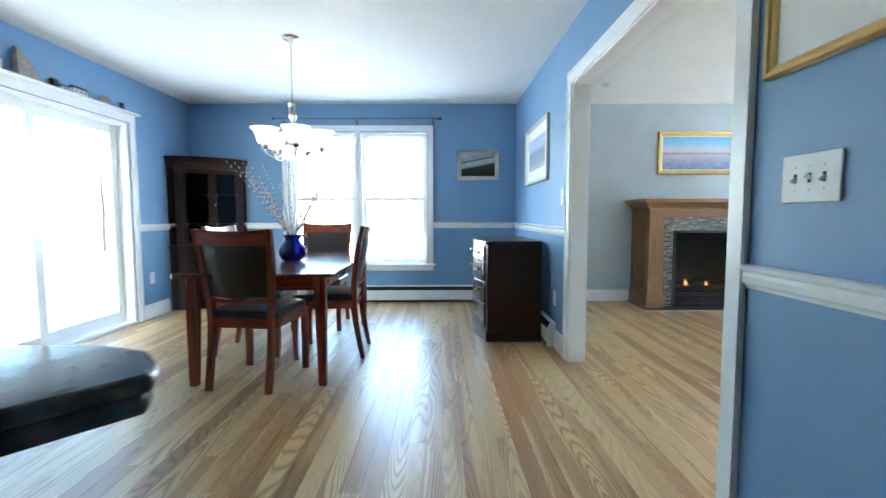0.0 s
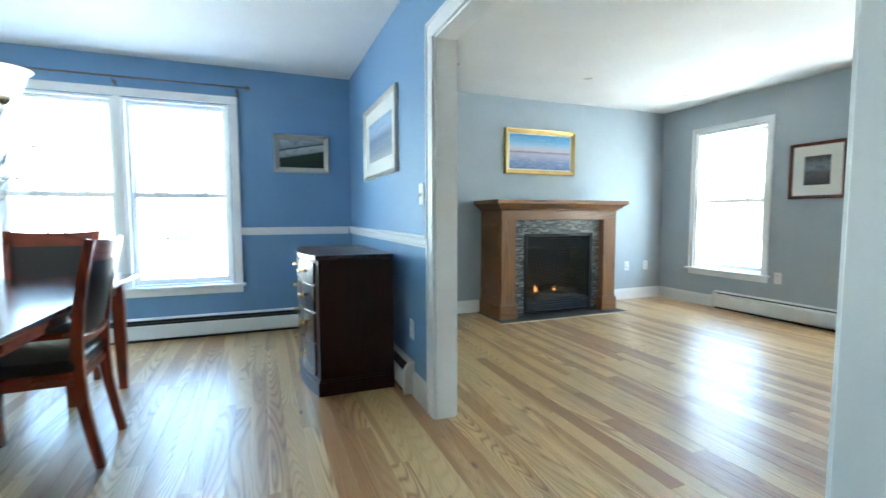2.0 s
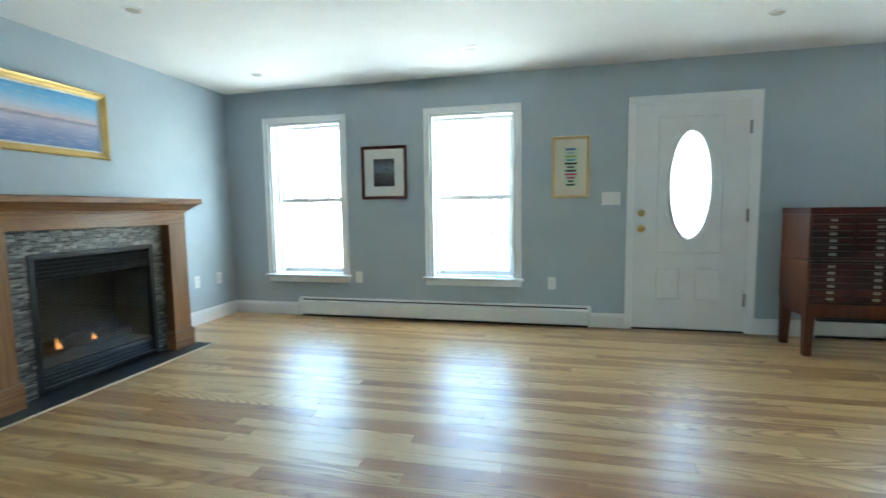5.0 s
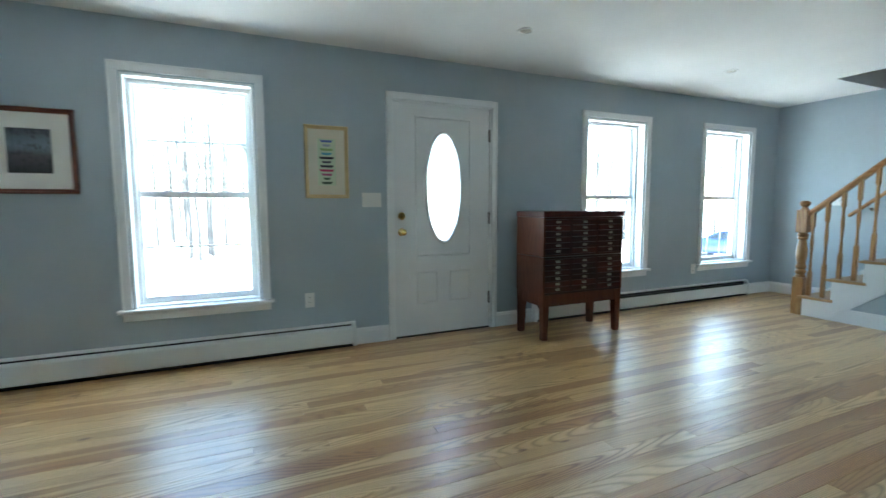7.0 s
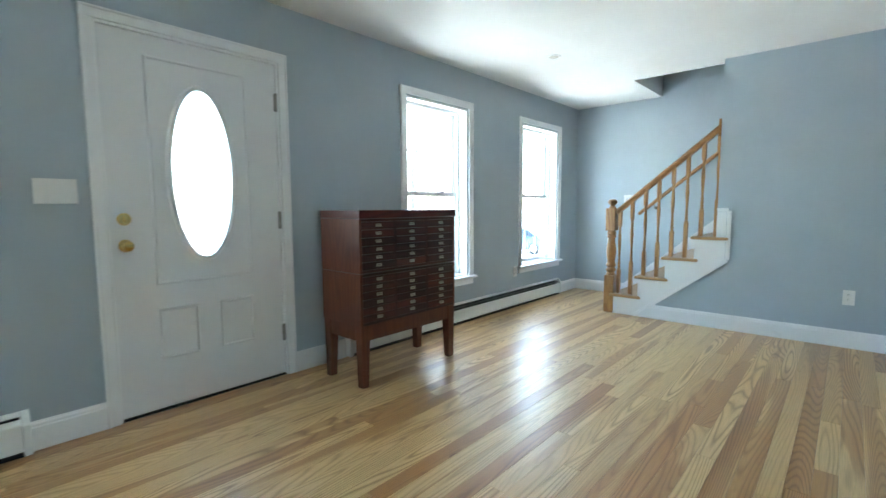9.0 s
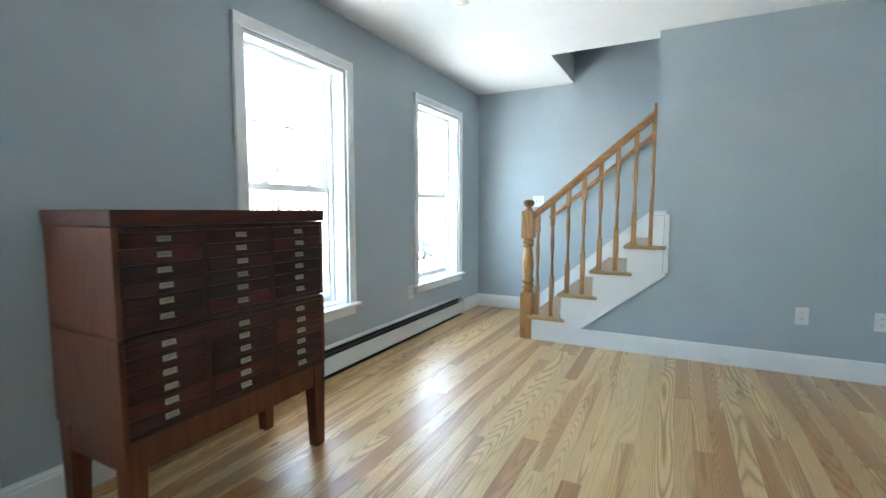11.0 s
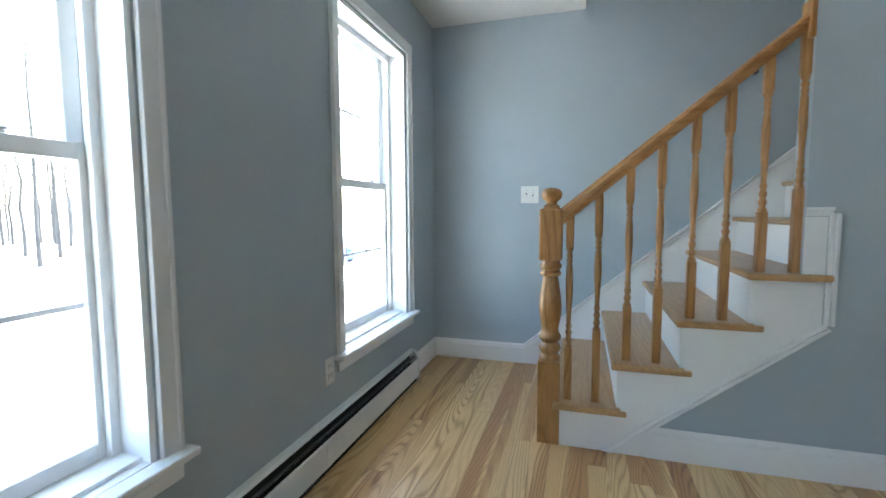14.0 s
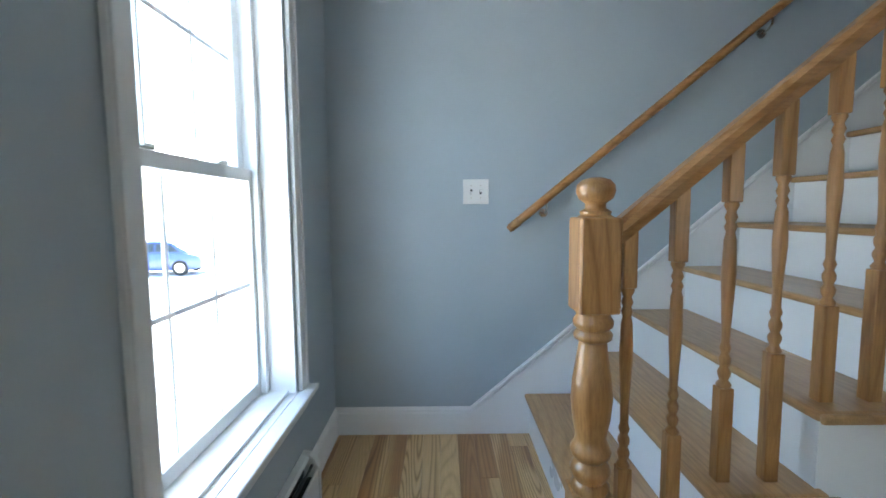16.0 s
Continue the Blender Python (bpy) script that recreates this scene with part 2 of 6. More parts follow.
def picture(name, stops, noise_col, scale=(3, 1, 9), amount=0.35, hill=0.0):
    """A painted scene in broad horizontal zones, brushed unevenly; local z from -1 to 1."""
    mat, nt, b = shader(name)
    tc = nt.nodes.new("ShaderNodeTexCoord")
    sep = nt.nodes.new("ShaderNodeSeparateXYZ")
    nt.links.new(tc.outputs["Generated"], sep.inputs[0])
    mp = node(nt, "ShaderNodeMapping")
    mp.inputs["Scale"].default_value = scale
    nt.links.new(tc.outputs["Generated"], mp.inputs["Vector"])
    n = node(nt, "ShaderNodeTexNoise", Scale=3.0, Detail=8.0, Roughness=0.65)
    nt.links.new(mp.outputs[0], n.inputs["Vector"])
    add = node(nt, "ShaderNodeMath")
    add.operation = "MULTIPLY_ADD"
    add.inputs[1].default_value = 0.12
    nt.links.new(n.outputs["Fac"], add.inputs[0])
    nt.links.new(sep.outputs["Z"], add.inputs[2])
    sub = node(nt, "ShaderNodeMath")
    sub.operation = "SUBTRACT"
    sub.inputs[1].default_value = 0.06
    # a painted slope that rises towards one side
    rise = node(nt, "ShaderNodeMath")
    rise.operation = "MULTIPLY_ADD"
    rise.inputs[1].default_value = -hill
    nt.links.new(sep.outputs["X"], rise.inputs[0])
    nt.links.new(add.outputs[0], rise.inputs[2])
    nt.links.new(rise.outputs[0], sub.inputs[0])
    zones = ramp(nt, sub.outputs[0], stops)
    spots = ramp(nt, n.outputs["Fac"], [(0.5, (0, 0, 0)), (0.62, (1, 1, 1))])
    fac = node(nt, "ShaderNodeMath")
    fac.operation = "MULTIPLY"
    fac.inputs[1].default_value = amount
    nt.links.new(spots.outputs[0], fac.inputs[0])
    nt.links.new(mixed(nt, "MIX", fac.outputs[0], zones.outputs[0], noise_col), b.inputs["Base Color"])
    b.inputs["Roughness"].default_value = 0.45
    return mat


WALL_BLUE = plain("blue_wall_paint", (0.18, 0.325, 0.53), 0.5, 0, 0.03, 220, 0.12)
WALL_GREY = plain("grey_wall_paint", (0.415, 0.48, 0.525), 0.5, 0, 0.03, 220, 0.12)
CEILING = plain("ceiling_paint", (0.80, 0.80, 0.79), 0.8, 0, 0.02, 160, 0.15)
TRIM = plain("white_trim_paint", (0.85, 0.86, 0.865), 0.3, 0, 0.02, 30, 0.03)
VINYL = plain("white_vinyl", (0.87, 0.88, 0.88), 0.35, 0, 0.02, 40, 0.0)
DOOR_PAINT = plain("door_paint", (0.80, 0.81, 0.82), 0.32, 0, 0.02, 60, 0.04)
HEATER = plain("heater_enamel", (0.78, 0.80, 0.79), 0.35, 0, 0.03, 40, 0.02)
DARK = plain("dark_slot", (0.012, 0.012, 0.012), 0.6, 0, 0.1, 40, 0.0)
FIN = plain("aluminium_fins", (0.09, 0.09, 0.09), 0.4, 0.8, 0.1, 80, 0.1)
PLASTIC = plain("white_plastic", (0.80, 0.80, 0.78), 0.3, 0, 0.01, 40, 0.0)
def strip_floor(name, island):
    """Ash strip boards: pale sapwood with fine growth rings, brown heartwood along part of some boards, a few knots."""
    mat, nt, b = shader(name)
    if island:
        rnd = nt.nodes.new("ShaderNodeNewGeometry").outputs["Random Per Island"]
    else:
        rnd = nt.nodes.new("ShaderNodeObjectInfo").outputs["Random"]

    def calc(op, a, v=0.0):
        m = node(nt, "ShaderNodeMath")
        m.operation = op
        nt.links.new(a, m.inputs[0])
        if hasattr(v, "is_linked"):
            nt.links.new(v, m.inputs[1])
        else:
            m.inputs[1].default_value = v
        return m.outputs[0]

    def other(k):
        return calc("FRACT", calc("MULTIPLY", rnd, k))

    def cloud(scale, size, detail, rough=0.5, twist=0.0):
        n = node(nt, "ShaderNodeTexNoise", Scale=size, Detail=detail, Roughness=rough, Distortion=twist)
        nt.links.new(coords(nt, scale, rnd), n.inputs["Vector"])
        return n.outputs["Fac"]
    field = cloud((1, 0.075, 1), 4.8, 1.2, 0.35)
    ring = calc("PINGPONG", calc("MULTIPLY", field, 96.0), 1.0)
    fine = cloud((1, 0.03, 1), 260.0, 2.0, 0.7)
    wide = cloud((1, 0.2, 1), 4.0, 2.0)
    lines = ramp(nt, ring, [(0.0, (0.42, 0.225, 0.08)), (0.2, (0.57, 0.35, 0.145)), (0.5, (0.77, 0.53, 0.25)), (1.0, (0.81, 0.58, 0.295))])
    flat = mixed(nt, "MIX", wide, (0.67, 0.445, 0.195), (0.80, 0.57, 0.285))
    amount = ramp(nt, other(7.31), [(0.0, (0.25, 0.25, 0.25)), (0.4, (0.6, 0.6, 0.6)), (0.7, (1, 1, 1))])
    col = mixed(nt, "MIX", amount.outputs[0], flat, lines.outputs[0])
    # heartwood: its edge follows the grain and comes and goes along the board
    patch = cloud((1, 0.06, 1), 7.0, 2.5, 0.45, 0.5)
    lift = calc("MULTIPLY", ramp(nt, other(13.7), [(0.0, (0, 0, 0)), (0.5, (0.15, 0.15, 0.15)), (0.85, (0.6, 0.6, 0.6)), (1.0, (1, 1, 1))]).outputs[0], 0.36)
    heart = ramp(nt, calc("ADD", patch, lift), [(0.59, (0, 0, 0)), (0.64, (0.7, 0.7, 0.7)), (0.85, (1, 1, 1))])
    col = mixed(nt, "MULTIPLY", heart.outputs[0], col, (0.63, 0.445, 0.305))
    col = mixed(nt, "MULTIPLY", 0.28, col, ramp(nt, fine, [(0.38, (0.55, 0.48, 0.4)), (0.6, (1, 1, 1))]).outputs[0])
    kn = node(nt, "ShaderNodeTexVoronoi", Scale=0.55)
    nt.links.new(coords(nt, (6, 2.4, 1), rnd), kn.inputs["Vector"])
    col = mixed(nt, "MULTIPLY", ramp(nt, kn.outputs["Distance"], [(0.025, (1, 1, 1)), (0.055, (0, 0, 0))]).outputs[0], col, (0.40, 0.25, 0.17))
    tone = ramp(nt, other(3.17), [(0.0, (0.80, 0.70, 0.58)), (0.2, (0.93, 0.88, 0.80)), (0.5, (1, 0.99, 0.96)), (1.0, (0.95, 0.91, 0.83))])
    nt.links.new(mixed(nt, "MULTIPLY", 1.0, col, tone.outputs[0]), b.inputs["Base Color"])
    rr = node(nt, "ShaderNodeMapRange")
    rr.inputs["To Min"].default_value, rr.inputs["To Max"].default_value = 0.40, 0.52
    nt.links.new(wide, rr.inputs["Value"])
    nt.links.new(rr.outputs[0], b.inputs["Roughness"])
    b.inputs["Coat Weight"].default_value = 0.75
    b.inputs["Coat Roughness"].default_value = 0.31
    bumped(nt, b, ring, 0.05, 0.0004)
    return mat


FLOOR = strip_floor("ash_boards", False)
FLOOR_REST = strip_floor("ash_boards_rest", True)
OAK_Z = wood("oak_upright", (0.36, 0.165, 0.052), (0.50, 0.26, 0.095), "z", 0.32, 0.3)
OAK_X = wood("oak_lengthwise", (0.34, 0.155, 0.048), (0.48, 0.245, 0.09), "x", 0.32, 0.3)
TREAD = wood("oak_tread", (0.46, 0.265, 0.11), (0.56, 0.335, 0.15), "y", 0.34, 0.3)
MANTEL_Z = wood("mantel_upright", (0.20, 0.085, 0.028), (0.30, 0.14, 0.05), "z", 0.38, 0.2)
MANTEL_X = wood("mantel_lengthwise", (0.20, 0.085, 0.028), (0.30, 0.14, 0.05), "x", 0.38, 0.2)
CHERRY_Z = wood("cherry_upright", (0.14, 0.021, 0.008), (0.28, 0.052, 0.018), "z", 0.28, 0.4)
CHERRY_X = wood("cherry_lengthwise", (0.14, 0.021, 0.008), (0.28, 0.052, 0.018), "x", 0.28, 0.4)
CHERRY_Y = wood("cherry_tabletop", (0.085, 0.017, 0.010), (0.15, 0.036, 0.018), "y", 0.2, 0.6)
MAHOG_Z = wood("mahogany_upright", (0.022, 0.005, 0.004), (0.036, 0.008, 0.005), "z", 0.36, 0.05, spec=0.25)
MAHOG_X = wood("mahogany_lengthwise", (0.026, 0.006, 0.004), (0.042, 0.009, 0.006), "x", 0.28, 0.3, spec=0.4)
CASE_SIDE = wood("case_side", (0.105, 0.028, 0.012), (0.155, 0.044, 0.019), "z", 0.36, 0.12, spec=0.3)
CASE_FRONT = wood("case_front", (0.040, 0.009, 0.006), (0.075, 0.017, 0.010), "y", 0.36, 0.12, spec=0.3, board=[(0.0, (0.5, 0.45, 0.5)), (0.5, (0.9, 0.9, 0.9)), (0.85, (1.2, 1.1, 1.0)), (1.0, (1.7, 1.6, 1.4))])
LEATHER = plain("black_leather", (0.012, 0.012, 0.014), 0.36, 0, 0.2, 260, 0.35)
BACK_LEATHER = plain("brown_black_leather", (0.022, 0.016, 0.014), 0.45, 0, 0.2, 260, 0.35)
NICKEL = plain("brushed_nickel", (0.62, 0.58, 0.52), 0.25, 1.0, 0.05, 120, 0.03)
HINGE = plain("hinge_steel", (0.30, 0.29, 0.28), 0.4, 0.8, 0.08, 90, 0.05)
BRASS = plain("brass", (0.75, 0.55, 0.22), 0.22, 1.0, 0.08, 90, 0.03)
CARD = plain("aged_label_card", (0.30, 0.265, 0.21), 0.7, 0, 0.08, 120, 0.05)
PEWTER = plain("label_holder", (0.50, 0.46, 0.39), 0.38, 0.5, 0.1, 60, 0.05)
BLACK_METAL = plain("black_metal", (0.012, 0.012, 0.013), 0.35, 0.3, 0.1, 60, 0.03)
GOLD = plain("gold_leaf", (0.68, 0.47, 0.17), 0.32, 0.75, 0.15, 40, 0.2)
SILVER = plain("silver_leaf", (0.55, 0.52, 0.46), 0.35, 0.6, 0.12, 40, 0.2)
PALE_GOLD = plain("pale_gold", (0.66, 0.52, 0.28), 0.4, 0.4, 0.1, 40, 0.1)
RED_FRAME = wood("red_brown_frame", (0.10, 0.022, 0.012), (0.17, 0.042, 0.02), "x", 0.3, 0.3)
MAT_BOARD = plain("mat_board", (0.78, 0.77, 0.73), 0.8, 0, 0.02, 200, 0.05)
CREAM = plain("cream_mat", (0.70, 0.66, 0.55), 0.8, 0, 0.02, 200, 0.05)
def mosaic(name, stops):
    """Thin split-stone strips, each its own shade."""
    mat, nt, b = shader(name)
    rnd = nt.nodes.new("ShaderNodeNewGeometry").outputs["Random Per Island"]
    rp = ramp(nt, rnd, stops)
    n = node(nt, "ShaderNodeTexNoise", Scale=110.0, Detail=4.0)
    nt.links.new(coords(nt, (1, 1, 1), rnd), n.inputs["Vector"])
    nt.links.new(mixed(nt, "MULTIPLY", 0.6, rp.outputs[0], ramp(nt, n.outputs["Fac"], [(0.3, (0.5, 0.5, 0.5)), (0.65, (1, 1, 1))]).outputs[0]), b.inputs["Base Color"])
    b.inputs["Roughness"].default_value = 0.32
    return mat


STRIP_STONE = mosaic("split_stone_strips", [(0.0, (0.025, 0.024, 0.024)), (0.3, (0.085, 0.08, 0.075)), (0.6, (0.17, 0.16, 0.15)), (0.85, (0.30, 0.28, 0.25)), (1.0, (0.42, 0.40, 0.36))])
STONE = speckled("granite_surround", [(0.02, 0.02, 0.022), (0.09, 0.085, 0.08), (0.24, 0.23, 0.21)], 90, 0.3, 0.1)
HEARTH = speckled("slate_hearth", [(0.014, 0.014, 0.016), (0.034, 0.034, 0.037)], 60, 0.45, 0.2)
COUNTER = speckled("granite_counter", [(0.03, 0.026, 0.022), (0.07, 0.06, 0.052), (0.13, 0.115, 0.10)], 60, 0.12, 0.05)
GLASS = pane_glass("window_glass")
DOOR_GLASS = pane_glass("patio_door_glass", (0.50, 0.52, 0.52))
CAB_GLASS = pane_glass("cabinet_glass", (0.42, 0.42, 0.42))
FROSTED, fnt, fb_ = shader("pebbled_glass")
fb_.inputs["Base Color"].default_value = (0.95, 0.96, 0.96, 1)
fb_.inputs["Transmission Weight"].default_value = 1.0
fb_.inputs["Roughness"].default_value = 0.45
fb_.inputs["IOR"].default_value = 1.1
bumped(fnt, fb_, node(fnt, "ShaderNodeTexNoise", Scale=60.0).outputs["Fac"], 0.4)
BLUE_GLASS = solid_glass("cobalt_glass", (0.012, 0.035, 0.24))
SHADE = glow("lit_shade", (1.0, 0.95, 0.88), 0.035)
TWIG = plain("twig_bark", (0.10, 0.06, 0.04), 0.7, 0, 0.2, 200, 0.2)
BUD = plain("willow_buds", (0.52, 0.46, 0.42), 0.9, 0, 0.2, 300, 0.4)
SNOW = plain("snow_ground", (0.60, 0.605, 0.61), 0.9, 0, 0.12, 6, 0.3, stain=0.15)
BARK = plain("bark", (0.062, 0.058, 0.056), 0.9, 0, 0.3, 8, 0.6, stain=1.0)
FLAME = glow("gas_flame", (1.0, 0.42, 0.14), 0.07)
LOG = plain("ceramic_log", (0.10, 0.07, 0.05), 0.9, 0, 0.4, 30, 0.6)

# ---------------------------------------------------------------- plan
E, N, S, W = 5.57, 5.90, -3.70, -2.60       # inner faces of the outer walls
PB, PM, PG = 1.40, 1.455, 1.51              # partition: blue face, middle, grey face
H, T = 2.44, 0.20                           # ceiling height, thickness of outer walls
OY0, OY1, OZ = 1.685, 3.51, 2.015            # opening in the partition
SY, SX = -2.57, 3.65                        # face and end of the wall beside the stairs
WELL = 4.50                                 # edge of the stairwell in the ceiling


def wall_bm(axis, c0, c1, a0, a1, z0, z1, holes=()):
    """A wall between c0 and c1 across, from a0 to a1 along its axis, with holes (a0, a1, z0, z1) through it."""
    ca = sorted({a0, a1, *[v for h in holes for v in h[:2]]})
    cz = sorted({z0, z1, *[min(max(v, z0), z1) for h in holes for v in h[2:]]})
    solid = lambda i, j: 0 <= i < len(ca) - 1 and 0 <= j < len(cz) - 1 and not any(h[0] < (ca[i] + ca[i + 1]) / 2 < h[1] and h[2] < (cz[j] + cz[j + 1]) / 2 < h[3] for h in holes)
    bm = bmesh.new()
    made = {}

    def vert(c, i, j):
        if (c, i, j) not in made:
            made[c, i, j] = bm.verts.new((c, ca[i], cz[j]) if axis == "y" else (ca[i], c, cz[j]))
        return made[c, i, j]
    for i in range(len(ca) - 1):
        for j in range(len(cz) - 1):
            if not solid(i, j):
                continue
            for c in (c0, c1):
                bm.faces.new([vert(c, i, j), vert(c, i + 1, j), vert(c, i + 1, j + 1), vert(c, i, j + 1)])
            for (di, dj), e in (((-1, 0), ((0, 0), (0, 1))), ((1, 0), ((1, 0), (1, 1))), ((0, -1), ((0, 0), (1, 0))), ((0, 1), ((0, 1), (1, 1)))):
                if not solid(i + di, j + dj):
                    (p, q), (r, t) = e
                    bm.faces.new([vert(c0, i + p, j + q), vert(c0, i + r, j + t), vert(c1, i + r, j + t), vert(c1, i + p, j + q)])
    bmesh.ops.recalc_face_normals(bm, faces=bm.faces[:])
    return bm


# window openings: centre along the wall, width, bottom, top
WIN_W, WIN_B, WIN_T = 0.836, 0.455, 2.08
EAST = [4.957, 3.143, -0.888, -2.718]
DOOR_C, DOOR_W, DOOR_T = 1.16, 0.98, 2.08
DW_X0, DW_X1, DW_B, DW_T = -1.40, 0.305, 0.475, 2.10
SL_Y0, SL_Y1, SL_T = 2.76, 4.79, 1.985

structure("wall_east", wall_bm("y", E, E + T, S - T, N + T, -0.3, H + 2.7,
          [(c - WIN_W / 2, c + WIN_W / 2, WIN_B, WIN_T) for c in EAST] + [(DOOR_C - DOOR_W / 2, DOOR_C + DOOR_W / 2, 0.0, DOOR_T)]), WALL_GREY, "grey painted plaster wall with windows and a door", "wall")
structure("wall_north_living", wall_bm("x", N, N + T, PM, E, -0.3, H + 0.2), WALL_GREY, "grey painted plaster wall behind the fireplace", "wall")
structure("wall_north_dining", wall_bm("x", N, N + T, W - T, PM, -0.3, H + 0.2, [(DW_X0, DW_X1, DW_B, DW_T)]), WALL_BLUE, "blue painted plaster wall with a double window", "wall")
structure("wall_west", wall_bm("y", W - T, W, S - T, N, -0.3, H + 0.2, [(SL_Y0, SL_Y1, 0.0, SL_T)]), WALL_BLUE, "blue painted plaster wall with a sliding door", "wall")
structure("wall_partition_blue", wall_bm("y", PB, PM, S, N, 0, H, [(OY0, OY1, -0.01, OZ)]), WALL_BLUE, "blue painted dining side of the partition wall", "wall")
structure("wall_partition_grey", wall_bm("y", PM, PG, S, N, 0, H, [(OY0, OY1, -0.01, OZ)]), WALL_GREY, "grey painted living side of the partition wall", "wall")
structure("wall_south", wall_bm("x", S - T, S, PM, E, -0.3, H + 2.7), WALL_GREY, "grey painted plaster wall beside the stairs", "wall")
structure("wall_south_dining", wall_bm("x", S - T, S, W - T, PM, -0.3, H + 0.2), WALL_BLUE, "blue painted plaster wall", "wall")
structure("wall_stair", wall_bm("x", SY - 0.12, SY, PG, SX, 0, H + 0.3), WALL_GREY, "grey painted wall that hides the upper flight", "wall")
structure("wall_stair_side", extrude([(x, SY - 0.018, z) for x, z in ((4.385, 0.0), (SX, 0.583), (SX, 0.0))], (0, 0.018, 0)), WALL_GREY, "grey painted wall under the stair side", "wall")
structure("ceiling_dining", box(W, S, H, PM, N, H + 0.2), CEILING, "white painted flat ceiling", "ceiling")
structure("ceiling_living", join(box(PM, SY - 0.16, H, E, N, H + 0.25), box(WELL, S, H, E, SY - 0.16, H + 0.25)), CEILING, "white painted flat ceiling with recessed lights", "ceiling")
structure("wall_stairwell", join(box(WELL, S, H + 0.25, WELL + 0.1, SY - 0.16, H + 0.30), box(PG, SY - 0.16, H + 0.25, WELL, SY - 0.06, H + 0.30), box(PM - 0.1, S, H, PM, SY, H + 0.30)), WALL_GREY, "grey painted edge of the stairwell above", "wall")
structure("ceiling_upper_hall", box(W - T, S - T, H + 2.7, E + T, N + T, H + 2.8), CEILING, "unlit ceiling of the upper hall", "ceiling")
structure("wall_upper_hall", join(box(W - T, S, H + 0.2, W, N, H + 2.7), box(W - T, N, H + 0.2, E, N + T, H + 2.7), box(W - T, S - T, H + 0.2, PM, S, H + 2.7)), WALL_GREY, "grey painted walls of the unlit upper hall", "wall")
structure("floor", box(W - T, S - T, -0.3, E + T, N + T, -0.03), DARK, "oak strip floor of random-length natural boards", "floor")

# ---------------------------------------------------------------- windows
def sash(win, x0, x1, z0, z1, y, label=""):
    """One glazed sash with bars between its panes: stiles, rails, pane."""
    s = 0.044
    ob = part("sash", join(box(x0, y, z0, x0 + s, y + 0.032, z1, 0.003), box(x1 - s, y, z0, x1, y + 0.032, z1, 0.003),
                           box(x0 + s, y + 0.001, z0, x1 - s, y + 0.031, z0 + s, 0.003), box(x0 + s, y + 0.001, z1 - s * 0.95, x1 - s, y + 0.031, z1, 0.003)), VINYL, win, label)
    gx0, gx1, gz0, gz1 = x0 + s - 0.004, x1 - s + 0.004, z0 + s - 0.004, z1 - s * 0.95 + 0.004
    pane = part("pane", box(gx0, y + 0.010, gz0, gx1, y + 0.013, gz1), GLASS, ob)
    pane.visible_shadow = False
    bars = []
    for k in (1, 2):
        x = gx0 + (gx1 - gx0) * k / 3
        bars.append(box(x - 0.007, y + 0.016, gz0, x + 0.007, y + 0.022, gz1))
    zc = (gz0 + gz1) / 2
    bars.append(box(gx0, y + 0.0155, zc - 0.007, gx1, y + 0.0225, zc + 0.007))
    part("grille", join(*bars), VINYL, ob)
    return ob


def hung_unit(win, x0, x1, z0, z1, deep):
    """A double-hung unit in its jamb: upper sash outside, lower sash inside."""
    mid = (z0 + z1) / 2 - 0.005
    part("jamb", join(box(x0, 0.002, z0, x0 + 0.018, deep + 0.06, z1), box(x1 - 0.018, 0.002, z0, x1, deep + 0.06, z1),
                      box(x0 + 0.018, 0.002, z1 - 0.018, x1 - 0.018, deep + 0.06, z1), box(x0 + 0.018, 0.03, z0, x1 - 0.018, deep + 0.06, z0 + 0.012),
                      box(x0 + 0.018, deep - 0.055, z0 + 0.012, x0 + 0.045, deep - 0.035, z1 - 0.018), box(x1 - 0.045, deep - 0.055, z0 + 0.012, x1 - 0.018, deep - 0.035, z1 - 0.018),
                      box(x0 + 0.045, deep - 0.055, z1 - 0.05, x1 - 0.045, deep - 0.035, z1 - 0.018)), VINYL, win)
    sash(win, x0 + 0.02, x1 - 0.02, z0 + 0.014, mid + 0.02, deep - 0.034)
    sash(win, x0 + 0.02, x1 - 0.02, mid - 0.02, z1 - 0.02, deep + 0.002)
    for x in (x0 + (x1 - x0) * 0.28, x0 + (x1 - x0) * 0.72):
        part("sash_lock", join(box(x - 0.03, deep - 0.03, mid + 0.021, x + 0.03, deep - 0.006, mid + 0.028, 0.002), box(x - 0.008, deep - 0.028, mid + 0.028, x + 0.035, deep - 0.012, mid + 0.036, 0.002)), VINYL, win)


def casing(win, x0, x1, z0, z1, w=0.075, foot=None):
    """Flat casing with a back band on three sides of an opening; foot: where the legs end."""
    f = z0 if foot is None else foot
    for name, a, b, c, d in (("casing_leg", x0 - w, x0 - 0.006, f, z1 + 0.006), ("casing_leg", x1 + 0.006, x1 + w, f, z1 + 0.006), ("casing_head", x0 - w, x1 + w, z1 + 0.0062, z1 + w)):
        bm = box(a, -0.017, c, b, -0.0005, d, 0.003)
        if name == "casing_leg":
            o = a if a < x0 - 0.02 else b - 0.014
            bm = join(bm, box(o, -0.024, c, o + 0.014, -0.0165, d + w - 0.0062, 0.003))
        else:
            bm = join(bm, box(a + 0.0142, -0.0238, d - 0.014, b - 0.0142, -0.0165, d - 0.0002, 0.003))
        part(name, bm, TRIM, win)


